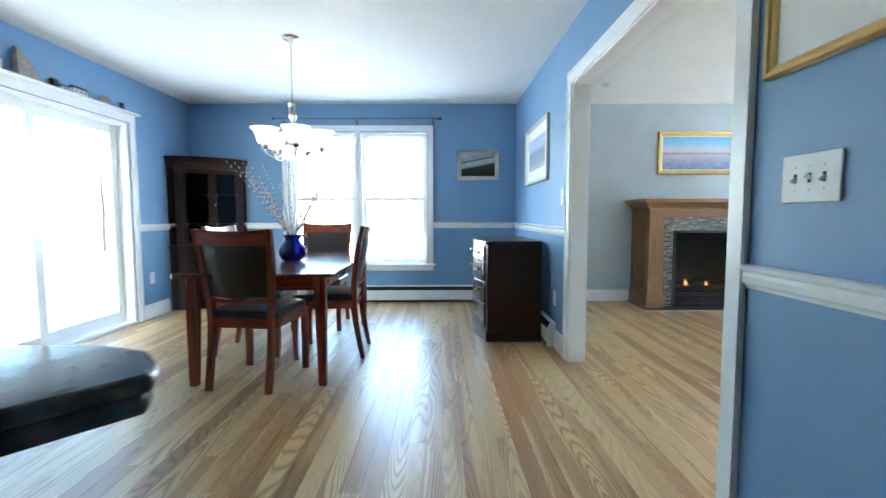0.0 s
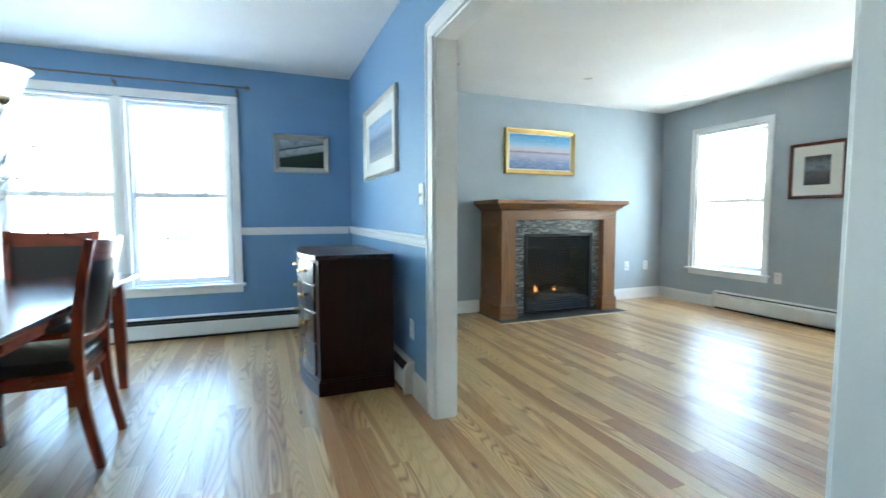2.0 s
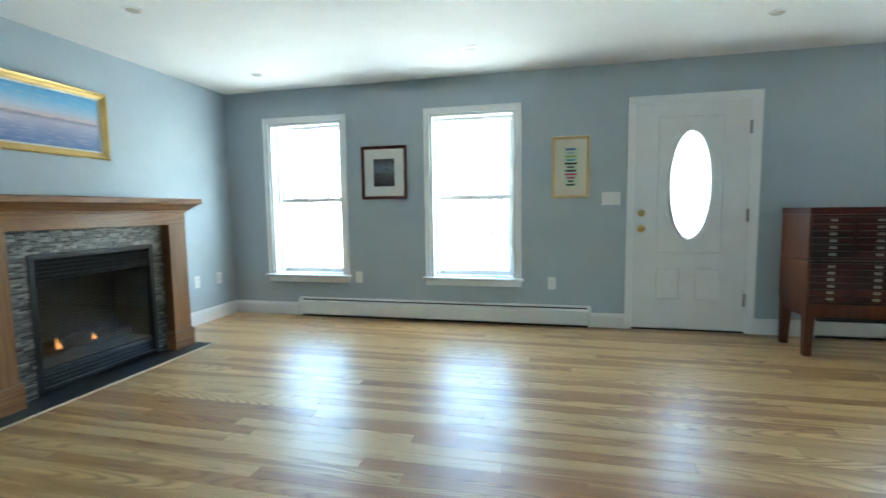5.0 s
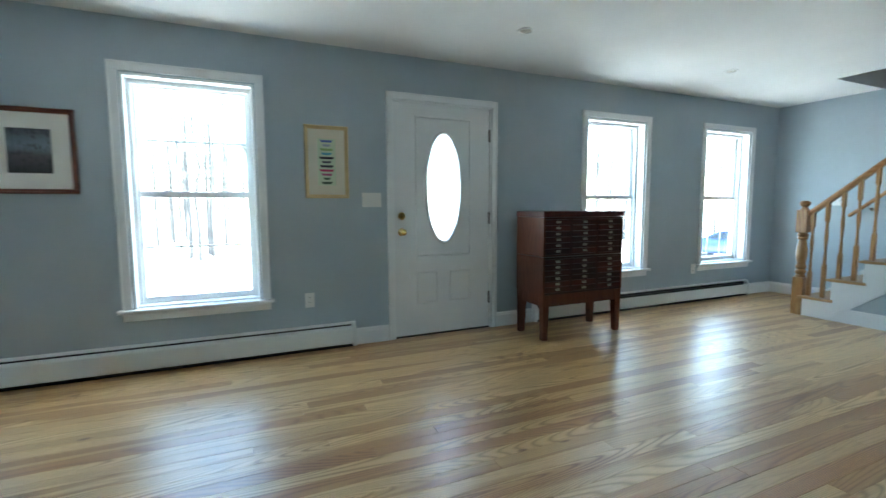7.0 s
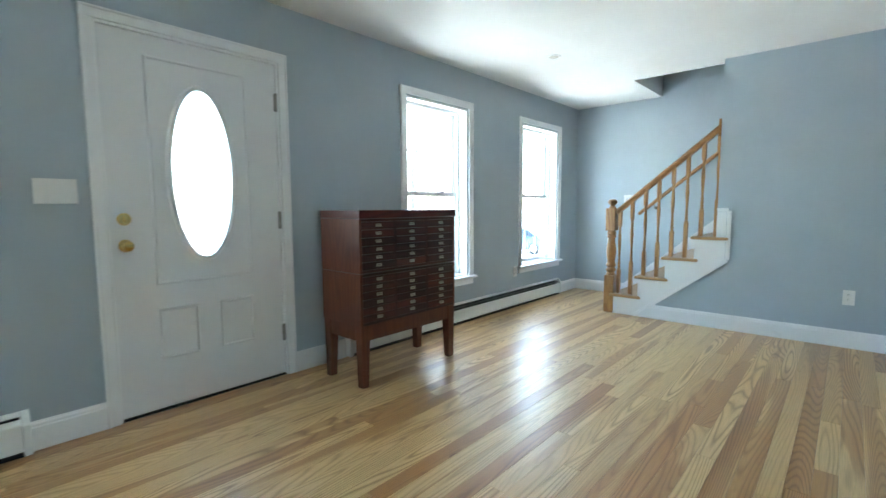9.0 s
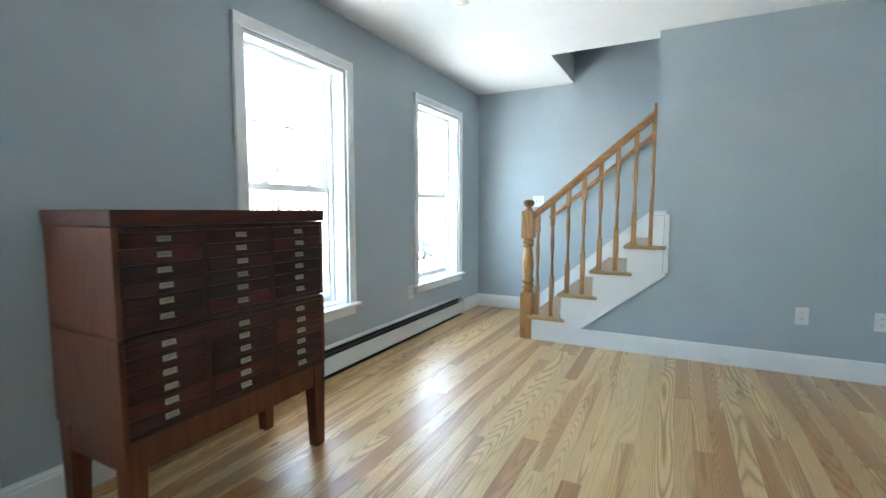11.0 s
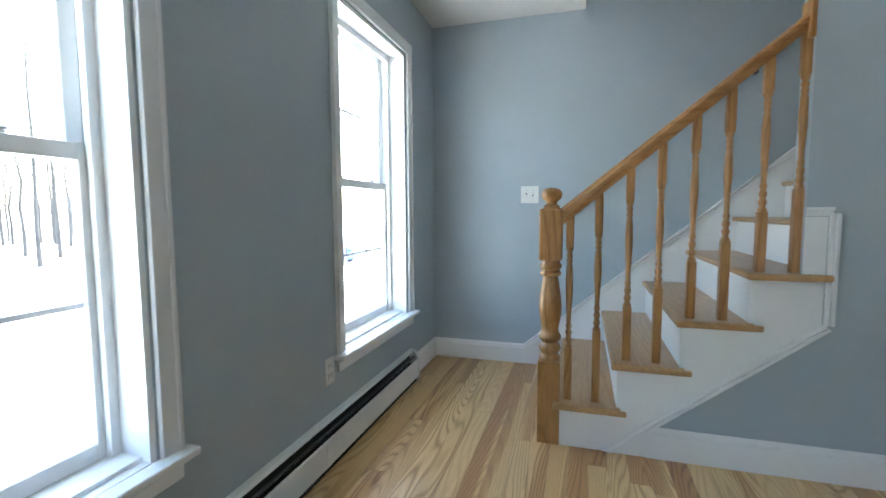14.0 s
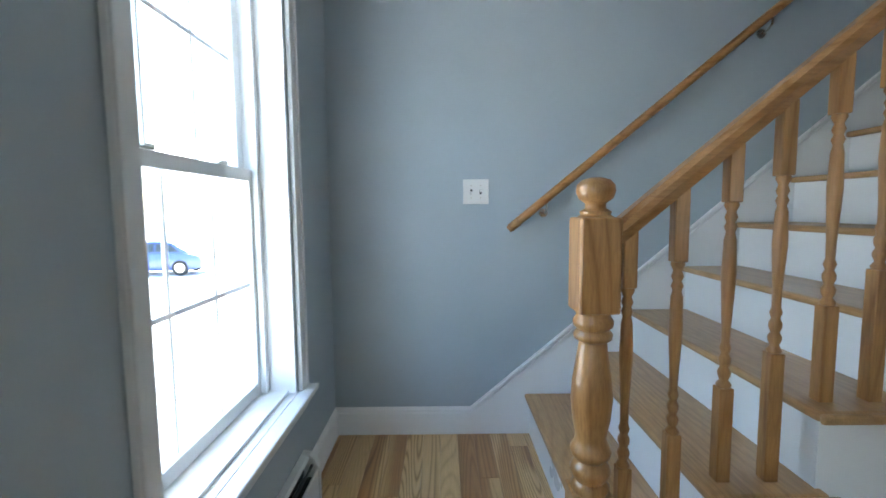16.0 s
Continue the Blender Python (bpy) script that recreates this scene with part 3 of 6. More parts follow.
def stool(win, x0, x1, z, deep, w=0.075):
    part("window_sill", join(box(x0 - w - 0.025, -0.055, z - 0.024, x1 + w + 0.025, -0.0005, z, 0.006), box(x0 + 0.001, -0.001, z - 0.023, x1 - 0.001, deep - 0.036, z + 0.0005)), TRIM, win)
    part("apron", join(box(x0 - w, -0.016, z - 0.085, x1 + w, -0.0005, z - 0.024, 0.003), box(x0 - w, -0.022, z - 0.04, x1 + w, -0.0155, z - 0.0242, 0.004)), TRIM, win)


for i, c in enumerate(EAST):
    win = thing("window_%d" % (i + 1), pose(E, c, 0, 0, 0, -90), "white double-hung window with a deep sill and thin grilles", "window", "windows of the front wall", "structure")
    hung_unit(win, -WIN_W / 2, WIN_W / 2, WIN_B, WIN_T, 0.155)
    casing(win, -WIN_W / 2, WIN_W / 2, WIN_B, WIN_T, 0.068)
    stool(win, -WIN_W / 2, WIN_W / 2, WIN_B, 0.155, 0.068)

win = thing("window_5", pose(0, N, 0), "white double window of two hung units side by side", "window", "", "structure")
mx = (DW_X0 + DW_X1) / 2
hung_unit(win, DW_X0, mx - 0.03, DW_B, DW_T, 0.12)
hung_unit(win, mx + 0.03, DW_X1, DW_B, DW_T, 0.12)
part("mullion", box(mx - 0.0298, -0.014, DW_B, mx + 0.0298, 0.15, DW_T + 0.006, 0.003), TRIM, win)
casing(win, DW_X0, DW_X1, DW_B, DW_T)
stool(win, DW_X0, DW_X1, DW_B, 0.12)

# sliding glass door in the west wall
win = thing("door_2", pose(W, (SL_Y0 + SL_Y1) / 2, 0, 0, 0, 90), "white sliding patio door with two full glass panels", "sliding door", "", "structure")
hw = (SL_Y1 - SL_Y0) / 2
part("door_frame", join(box(-hw, 0.002, 0, -hw + 0.03, 0.15, SL_T), box(hw - 0.03, 0.002, 0, hw, 0.15, SL_T), box(-hw + 0.03, 0.002, SL_T - 0.03, hw - 0.03, 0.15, SL_T), box(-hw + 0.03, 0.01, -0.02, hw - 0.03, 0.15, 0.022),
                         box(-hw + 0.03, 0.045, 0.022, hw - 0.03, 0.05, 0.034), box(-hw + 0.03, 0.095, 0.022, hw - 0.03, 0.10, 0.034)), VINYL, win)
for x0, x1, y in ((-hw + 0.03, 0.04, 0.055), (-0.04, hw - 0.03, 0.102)):
    s = 0.085
    p = part("door_panel", join(box(x0, y, 0.03, x0 + s, y + 0.036, SL_T - 0.032, 0.003), box(x1 - s, y, 0.03, x1, y + 0.036, SL_T - 0.032, 0.003),
                                box(x0 + s, y + 0.001, 0.03, x1 - s, y + 0.035, 0.14, 0.003), box(x0 + s, y + 0.001, SL_T - 0.032 - s, x1 - s, y + 0.035, SL_T - 0.032, 0.003)), VINYL, win)
    g = part("pane", box(x0 + s - 0.004, y + 0.012, 0.136, x1 - s + 0.004, y + 0.016, SL_T - 0.032 - s + 0.004), DOOR_GLASS, p)
casing(win, -hw, hw, 0, SL_T, 0.08, 0.0)

# cased opening between the rooms
op = thing("door_3", pose(PB, (OY0 + OY1) / 2, 0, 0, 0, -90), "wide white cased opening between dining and living room", "opening", "", "structure")
ow = (OY1 - OY0) / 2
part("jamb", join(box(-ow, -0.001, 0, -ow + 0.018, PG - PB + 0.001, OZ), box(ow - 0.018, -0.001, 0, ow, PG - PB + 0.001, OZ), box(-ow + 0.018, -0.001, OZ - 0.018, ow - 0.018, PG - PB + 0.001, OZ)), TRIM, op)
casing(op, -ow + 0.012, ow - 0.012, 0, OZ - 0.012, 0.09, 0.0)
op2 = thing("trim_opening", pose(PG, (OY0 + OY1) / 2, 0, 0, 0, 90), "white casing round the opening on the living side", "trim", "", "structure")
casing(op2, -ow + 0.012, ow - 0.012, 0, OZ - 0.012, 0.09, 0.0)

# front door
fd = thing("door_1", pose(E, DOOR_C, 0, 0, 0, -90), "white panelled front door with an oval glass light, closed", "door", "", "structure")
dw = DOOR_W / 2
part("door_frame", join(box(-dw, 0.002, 0.0, -dw + 0.018, 0.15, DOOR_T), box(dw - 0.018, 0.002, 0.0, dw, 0.15, DOOR_T), box(-dw + 0.018, 0.002, DOOR_T - 0.018, dw - 0.018, 0.15, DOOR_T)), TRIM, fd)
part("threshold", box(-dw + 0.018, 0.0, 0.0, dw - 0.018, 0.15, 0.012, 0.003), DARK, fd)
casing(fd, -dw + 0.012, dw - 0.012, 0, DOOR_T - 0.012, 0.064, 0.0)


def oval_slab(x0, x1, z0, z1, y0, y1, cz, rx, rz, segs=48):
    """A door leaf with an oval hole through it."""
    bm = bmesh.new()
    outer, inner = [], []
    for k in range(segs):
        a = 2 * math.pi * k / segs
        ca, sa = math.cos(a), math.sin(a)
        tx = ((x1 - x0) / 2) / max(abs(ca), 1e-6)
        tz = ((z1 - cz) if sa > 0 else (cz - z0)) / max(abs(sa), 1e-6)
        t = min(tx, tz)
        outer.append(((x0 + x1) / 2 + ca * t, cz + sa * t))
        inner.append(((x0 + x1) / 2 + rx * ca, cz + rz * sa))
    for cx, cz2 in ((x0, z0), (x1, z0), (x1, z1), (x0, z1)):
        k = min(range(segs), key=lambda q: (outer[q][0] - cx) ** 2 + (outer[q][1] - cz2) ** 2)
        outer[k] = (cx, cz2)
    vs = [[[bm.verts.new((x, y, z)) for x, z in ring] for ring in (outer, inner)] for y in (y0, y1)]
    for k in range(segs):
        j = (k + 1) % segs
        bm.faces.new((vs[0][0][k], vs[0][0][j], vs[0][1][j], vs[0][1][k]))
        bm.faces.new((vs[1][0][k], vs[1][1][k], vs[1][1][j], vs[1][0][j]))
        bm.faces.new((vs[0][0][k], vs[1][0][k], vs[1][0][j], vs[0][0][j]))
        bm.faces.new((vs[0][1][k], vs[0][1][j], vs[1][1][j], vs[1][1][k]))
    bmesh.ops.recalc_face_normals(bm, faces=bm.faces[:])
    return bm


def oval_ring(cz, rx, rz, profile, segs=48):
    """A moulding that follows an oval; profile of (outset, y)."""
    bm = bmesh.new()
    loops = [[bm.verts.new(((rx + o) * math.cos(2 * math.pi * k / segs), y, cz + (rz + o) * math.sin(2 * math.pi * k / segs))) for k in range(segs)] for o, y in profile]
    for a, b in zip(loops, loops[1:] + loops[:1]):
        for k in range(segs):
            bm.faces.new((a[k], a[(k + 1) % segs], b[(k + 1) % segs], b[k]))
    bmesh.ops.recalc_face_normals(bm, faces=bm.faces[:])
    return smooth(bm, 50)


OV_Z, OV_X, OV_H = 1.335, 0.168, 0.48
leaf = part("leaf", oval_slab(-dw + 0.021, dw - 0.021, 0.014, DOOR_T - 0.021, 0.012, 0.054, OV_Z, OV_X, OV_H), DOOR_PAINT, fd)
part("oval_moulding", oval_ring(OV_Z, OV_X, OV_H, [(-0.004, 0.02), (-0.004, 0.006), (0.004, 0.002), (0.012, 0.004), (0.018, 0.0), (0.026, 0.004), (0.03, 0.0125)]), DOOR_PAINT, leaf)
g = part("pane", moved(lathe([(0.001, -0.002), (1.0, -0.002), (1.0, 0.002), (0.001, 0.002)], 48, False), Matrix.Translation((0, 0.03, OV_Z)) @ Matrix.Diagonal((OV_X, 1, OV_H, 1)) @ pose(0, 0, 0, 90)), FROSTED, leaf, "pebbled oval glass")
g.visible_shadow = False
for x, z, w, h in ((0.0, 1.335, 0.55, 1.24), (-0.165, 0.435, 0.21, 0.29), (0.165, 0.435, 0.21, 0.29)):
    part("panel_moulding", moved(ring_frame(w, h, [(0.0, 0.0125), (0.003, 0.006), (0.010, 0.003), (0.016, 0.006), (0.018, 0.0125), (0.030, 0.0135)]), Matrix.Translation((x, 0, z))), DOOR_PAINT, leaf)
for z in (0.30, 1.06, 1.82):
    part("hinge", join(box(dw - 0.036, -0.004, z - 0.055, dw - 0.018, 0.006, z + 0.055, 0.002), moved(lathe([(0.008, -0.057), (0.008, 0.057)], 10), Matrix.Translation((dw - 0.026, -0.006, z)))), HINGE, fd, "brushed metal hinge")
kx = -dw + 0.021 + 0.062
part("door_knob", smooth(moved(lathe([(0.032, 0), (0.034, 0.004), (0.03, 0.008), (0.013, 0.012), (0.012, 0.03), (0.024, 0.038), (0.029, 0.05), (0.026, 0.062), (0.012, 0.068), (0.002, 0.069)], 20), Matrix.Translation((kx, 0.012, 0.945)) @ pose(0, 0, 0, 90))), BRASS, leaf, "brass door knob")
part("deadbolt", smooth(join(moved(lathe([(0.032, 0), (0.033, 0.006), (0.026, 0.014), (0.002, 0.016)], 20), Matrix.Translation((kx, 0.012, 1.085)) @ pose(0, 0, 0, 90)), box(kx - 0.004, -0.022, 1.07, kx + 0.004, -0.002, 1.10, 0.002))), BRASS, leaf, "brass deadbolt with a thumb turn")

# ---------------------------------------------------------------- trim along the walls
def base_run(name, p, q, h=0.14, normal=(0, 0), z=0.0):
    """Baseboard from p to q on the floor with a moulded cap; normal points into the room."""
    n = Vector((*normal, 0))
    prof = [(0.0, 0.0), (0.016, 0.0), (0.016, h - 0.03), (0.012, h - 0.024), (0.012, h - 0.014), (0.006, h - 0.004), (0.006, h), (0.0, h)]
    pts = [Vector((*p, z)) + n * (d + 0.0005) + Vector((0, 0, zz)) for d, zz in prof]
    return structure(name, extrude(pts, Vector((*q, 0)) - Vector((*p, 0))), TRIM, "white painted baseboard with a moulded top", "baseboard")


def rail_run(p, q, normal, z=0.955):
    n = Vector((*normal, 0))
    prof = [(0.0, -0.036), (0.008, -0.036), (0.010, -0.026), (0.018, -0.018), (0.020, 0.0), (0.016, 0.012), (0.026, 0.020), (0.028, 0.032), (0.022, 0.036), (0.0, 0.036)]
    pts = [Vector((*p, z)) + n * (d + 0.0005) + Vector((0, 0, zz)) for d, zz in prof]
    return structure("trim_chair_rail", extrude(pts, Vector((*q, 0)) - Vector((*p, 0))), TRIM, "white moulded chair rail on the blue wall", "chair rail")


base_run("baseboard", (PG + 0.02, N), (2.84, N), normal=(0, -1))
base_run("baseboard", (4.42, N), (E, N), normal=(0, -1))
base_run("baseboard", (E, N - 0.017), (E, 5.07), normal=(-1, 0))
base_run("baseboard", (E, 2.00), (E, 1.703), normal=(-1, 0))
base_run("baseboard", (E, 0.617), (E, 0.20), normal=(-1, 0))
base_run("baseboard", (E, -3.17), (E, S + 0.017), normal=(-1, 0))
base_run("baseboard", (E, S), (4.885, S), normal=(0, 1))
base_run("baseboard", (4.20, SY), (PG, SY), normal=(0, 1))
structure("baseboard", extrude([(4.378, SY + 0.0005, 0.0), (4.2005, SY + 0.0005, 0.0), (4.2005, SY + 0.0005, 0.14)], (0, 0.012, 0)), TRIM, "white baseboard wedge at the stair side", "baseboard")
base_run("baseboard", (PG, 1.595), (PG, SY + 0.017), normal=(1, 0))
base_run("baseboard", (PG, N - 0.017), (PG, 3.60), normal=(1, 0))
base_run("baseboard", (PB, 3.605), (PB, 3.86), normal=(-1, 0), h=0.15)
base_run("baseboard", (PB, S), (PB, 1.59), normal=(-1, 0), h=0.15)
base_run("baseboard", (W, 4.875), (W, 5.325), normal=(1, 0), h=0.15)
base_run("baseboard", (W, S), (W, 2.675), normal=(1, 0), h=0.15)
rail_run((W + 0.03, N), (DW_X0 - 0.076, N), (0, -1))
rail_run((DW_X1 + 0.076, N), (PB - 0.03, N), (0, -1))
rail_run((PB, N), (PB, 3.592), (-1, 0))
rail_run((PB, 1.603), (PB, S), (-1, 0), 0.895)
rail_run((W, 4.872), (W, N - 0.03), (1, 0))
rail_run((W, S), (W, 2.678), (1, 0))


def heater(m, length, is_open=True):
    """Hot-water baseboard: back plate, front cover, slot over the fins, end caps. Local x along the wall, -y into the room."""
    ob = thing("baseboard_heater", m, "white enamelled hot-water baseboard heater, %s" % ("damper open over dark fins" if is_open else "damper closed"), "heater", "baseboard heaters")
    L = length
    part("back_plate", box(0.03, -0.008, 0.012, L - 0.03, -0.001, 0.205), HEATER, ob)
    ct = 0.142 if is_open else 0.158
    part("cover", extrude([(0.03, -0.062, 0.03), (0.03, -0.066, 0.032), (0.03, -0.066, ct), (0.03, -0.061, ct + 0.006), (0.03, -0.056, ct + 0.003), (0.03, -0.062, ct - 0.004)], (L - 0.06, 0, 0)), HEATER, ob)
    part("top_lip", extrude([(0.03, -0.008, 0.206), (0.03, -0.008, 0.199), (0.03, -0.022, 0.196), (0.03, -0.030, 0.188), (0.03, -0.034, 0.190), (0.03, -0.026, 0.201)], (L - 0.06, 0, 0)), HEATER, ob)
    if is_open:
        part("damper", extrude([(0.03, -0.040, 0.166), (0.03, -0.047, 0.160), (0.03, -0.047, 0.163), (0.03, -0.040, 0.169)], (L - 0.06, 0, 0)), FIN, ob)
    else:
        part("damper", extrude([(0.03, -0.030, 0.172), (0.03, -0.060, 0.161), (0.03, -0.060, 0.164), (0.03, -0.030, 0.175)], (L - 0.06, 0, 0)), HEATER, ob)
    # black strip over the back plate: the slot's shade put into the colour
    part("slot_shade", box(0.034, -0.012, 0.125, L - 0.034, -0.0085, 0.197), DARK, ob)
    part("heating_element", box(0.05, -0.055, 0.045, L - 0.05, -0.013, 0.125), DARK, ob)
    # black strip standing in for the shade under the cover
    part("gap_shade", box(0.03, -0.056, 0.004, L - 0.03, -0.01, 0.012), DARK, ob)
    for x in (0.0, L - 0.032):
        part("end_cap", extrude([(x, -0.001, 0.008), (x, -0.068, 0.008), (x, -0.070, 0.152), (x, -0.052, 0.186), (x, -0.034, 0.204), (x, -0.001, 0.208)], (0.032, 0, 0), 0.003), HEATER, ob)
    if L > 1.5:
        for x in [L * k / (int(L // 1.2) + 1) for k in range(1, int(L // 1.2) + 1)]:
            part("joint_strip", box(x - 0.02, -0.0672, 0.031, x + 0.02, -0.0655, ct), HEATER, ob)
    return ob


heater(pose(E, 5.07, 0, 0, 0, -90), 3.07, False)
heater(pose(E, 0.20, 0, 0, 0, -90), 3.37)
heater(pose(-1.86, N, 0), 3.23)
heater(pose(PB, 5.80, 0, 0, 0, -90), 1.94)

# ---------------------------------------------------------------- stairs
RISE, RUN, NOSE, STEPS = 0.2125, 0.254, 4.615, 12
st = thing("stairs", pose(0, 0, 0), "straight closed flight of oak treads with white risers", "stairs", "", "structure")
for k in range(STEPS):
    nx, z = NOSE - RUN * k, RISE * (k + 1)
    open_side = nx - RUN > SX - 0.06
    y1 = SY + 0.035 if open_side else SY - 0.125
    part("tread", box(nx - RUN - 0.046, S + 0.018, z - 0.026, nx, y1, z, 0.009), TREAD, st)
    part("riser", box(nx - 0.045, S + 0.018, z - RISE + (0.0 if k == 0 else 0.0003), nx - 0.027, (SY - 0.0005 if open_side else SY - 0.125), z - 0.0262), TRIM, st)
    if open_side:
        part("tread_return", box(nx - RUN - (0.068 if k < 3 else -0.012), SY + 0.0355, z - 0.026, nx, SY + 0.052, z, 0.007), TREAD, st)
side = [(4.588, 0.0)]
for k in range(4):
    nx, z = NOSE - RUN * k, RISE * (k + 1) - 0.0265
    side += [(nx - 0.027, z), (nx - RUN - 0.027, z)]
side[-1] = (SX + 0.001, RISE * 4 - 0.0265)
side += [(SX + 0.001, 1.08), (3.575, 1.08), (3.575, 0.645), (4.385, 0.0)]
part("side_panel", extrude([(x, SY + 0.0006, z) for x, z in side], (0, 0.006, 0)), TRIM, st, "white painted stair side")
# carriage body, so that the flight is solid
part("carriage", extrude([(4.58, SY - 0.04, 0.0)] + [p for k in range(3) for p in ((NOSE - RUN * k - 0.046, SY - 0.04, RISE * (k + 1) - 0.03), (NOSE - RUN * (k + 1) - 0.046, SY - 0.04, RISE * (k + 1) - 0.03))] + [(3.66, SY - 0.04, 0.60), (3.66, SY - 0.04, 0.0)], (0, 0.018, 0)), TRIM, st)
# moulding along the lower edge of the side
path = [(4.385, 0.0), (3.56, 0.645), (3.56, 1.093), (SX, 1.093)]
for (x0, z0), (x1, z1) in zip(path, path[1:]):
    d = Vector((x1 - x0, 0, z1 - z0))
    nrm = Vector((d.z, 0, -d.x)).normalized()
    for o, w, dep in ((-0.008, 0.014, 0.018), (0.006, 0.007, 0.005), (0.013, 0.014, 0.013)):
        a = Vector((x0, SY + 0.0008, z0)) - nrm * (0.016 - o)
        part("side_moulding", extrude([a, a + nrm * w, a + nrm * w + d, a + d], (0, dep, 0), 0.002), TRIM, st)
# skirt board on the wall
slope = RISE / RUN
sk = [(4.885, 0.0), (4.885, 0.14), (1.60, 0.14 + slope * 3.285), (1.60, slope * 3.285 - 0.35), (4.55, 0.0)]
part("skirt_board", extrude([(x, S + 0.0006, z) for x, z in sk], (0, 0.014, 0)), TRIM, st)
a, b = Vector((4.885, S + 0.0146, 0.128)), Vector((1.60, S + 0.0146, 0.128 + slope * 3.285))
for o, w, dep in ((0.002, 0.014, 0.020), (-0.028, 0.014, 0.012)):
    u = Vector((0, 0, o))
    part("skirt_cap", extrude([a + u, b + u, b + u + Vector((0, 0, w)), a + u + Vector((0, 0, w))], (0, dep, 0), 0.002), TRIM, st)


NX, NY = 4.636, SY - 0.038
newel = thing("newel_post", pose(NX, NY, 0) @ Matrix.Diagonal((1.15, 1.15, 1, 1)), "turned oak newel post with a ball cap at the stair foot", "newel post")
part("lower_block", box(-0.045, -0.045, 0, 0.045, 0.045, 0.40, 0.004), OAK_Z, newel)
part("turning", smooth(lathe([(0.040, 0.40), (0.044, 0.415), (0.034, 0.43), (0.042, 0.445), (0.046, 0.46), (0.040, 0.475), (0.032, 0.485), (0.044, 0.50), (0.046, 0.515), (0.038, 0.53), (0.034, 0.55), (0.042, 0.60), (0.046, 0.65), (0.043, 0.70), (0.035, 0.76), (0.030, 0.80), (0.041, 0.808), (0.043, 0.82), (0.035, 0.832), (0.043, 0.842), (0.044, 0.855), (0.036, 0.868), (0.040, 0.88)], 24), 60), OAK_Z, newel)
part("upper_block", box(-0.045, -0.045, 0.878, 0.045, 0.045, 1.116, 0.006), OAK_Z, newel)
part("cap", smooth(lathe([(0.040, 1.106), (0.042, 1.114), (0.032, 1.122), (0.034, 1.13), (0.022, 1.138), (0.022, 1.15), (0.036, 1.162), (0.042, 1.18), (0.040, 1.196), (0.030, 1.208), (0.012, 1.214), (0.001, 1.215)], 24), 60), OAK_Z, newel, "turned ball cap")
# balustrade
RZ0 = 1.062
rail = thing("stair_railing", pose(0, 0, 0), "oak handrail on slender turned balusters", "railing")


def hand_z(x):
    return RZ0 + slope * (4.598 - x)


prof = [(-0.022, -0.026), (0.022, -0.026), (0.024, -0.012), (0.031, 0.0), (0.030, 0.016), (0.018, 0.028), (-0.018, 0.028), (-0.030, 0.016), (-0.031, 0.0), (-0.024, -0.012)]
x0, x1 = 4.597, 3.672
part("handrail", smooth(extrude([(x0, NY + u, hand_z(x0) + v * 1.25) for u, v in prof], (x1 - x0, 0, slope * (x0 - x1))), 30), OAK_X, rail)
part("rosette", box(3.652, NY - 0.045, hand_z(3.66) - 0.075, 3.672, NY + 0.045, hand_z(3.66) + 0.075, 0.004), OAK_Z, rail)


def baluster(x, base, low):
    top = hand_z(x) - 0.034
    top_len = 0.13 if low < 0.28 else 0.17
    t = top - top_len
    b = base + low
    L = t - b
    turn = [(0.013, 0.0), (0.016, 0.008), (0.009, 0.02), (0.013, 0.032), (0.014, 0.042), (0.009, 0.054), (0.013, 0.068), (0.013, 0.078), (0.0085, 0.09), (0.0125, 0.105), (0.009, 0.118), (0.0095, 0.16)]
    upper = [(0.015, L * 0.62), (0.0125, L * 0.8), (0.009, L - 0.075), (0.013, L - 0.062), (0.009, L - 0.05), (0.013, L - 0.038), (0.009, L - 0.024), (0.015, L - 0.008), (0.0135, L)]
    ob = part("baluster", join(box(-0.018, -0.018, base, 0.018, 0.018, b + 0.001, 0.003), smooth(lathe([(r * 1.15, z + b) for r, z in turn + upper], 14), 60), box(-0.0175, -0.0175, t - 0.001, 0.0175, 0.0175, top + 0.012, 0.003)), OAK_Z, rail, "", pose(x, NY, 0))
    return ob


for k in range(4):
    base = RISE * (k + 1)
    baluster(NOSE - RUN * k - 0.065, base, 0.25)
    baluster(NOSE - RUN * k - 0.190, base, 0.34)
# wall handrail
wr = thing("wall_handrail", pose(0, 0, 0), "slim round oak handrail on the stair wall", "handrail")
a = Vector((4.706, S + 0.075, 1.038))
b = a + Vector((-3.0, 0, 2.93 * slope))
part("rail", smooth(tube([a, a + (b - a) * 0.004, a + (b - a) * 0.5, b], [0.016, 0.021, 0.021, 0.021], 12), 60), OAK_X, wr)
for f in (0.06, 0.4, 0.75):
    p = a + (b - a) * f
    part("bracket", smooth(join(tube([p + Vector((0, 0, -0.02)), p + Vector((0, 0, -0.05)), p + Vector((0, -0.03, -0.07)), p + Vector((0, -0.073, -0.07))], 0.005, 8), moved(lathe([(0.022, 0), (0.02, 0.006), (0.008, 0.008)], 14), Matrix.Translation(p + Vector((0, -0.0745, -0.07))) @ pose(0, 0, 0, -90)))), NICKEL, wr, "dark metal bracket")

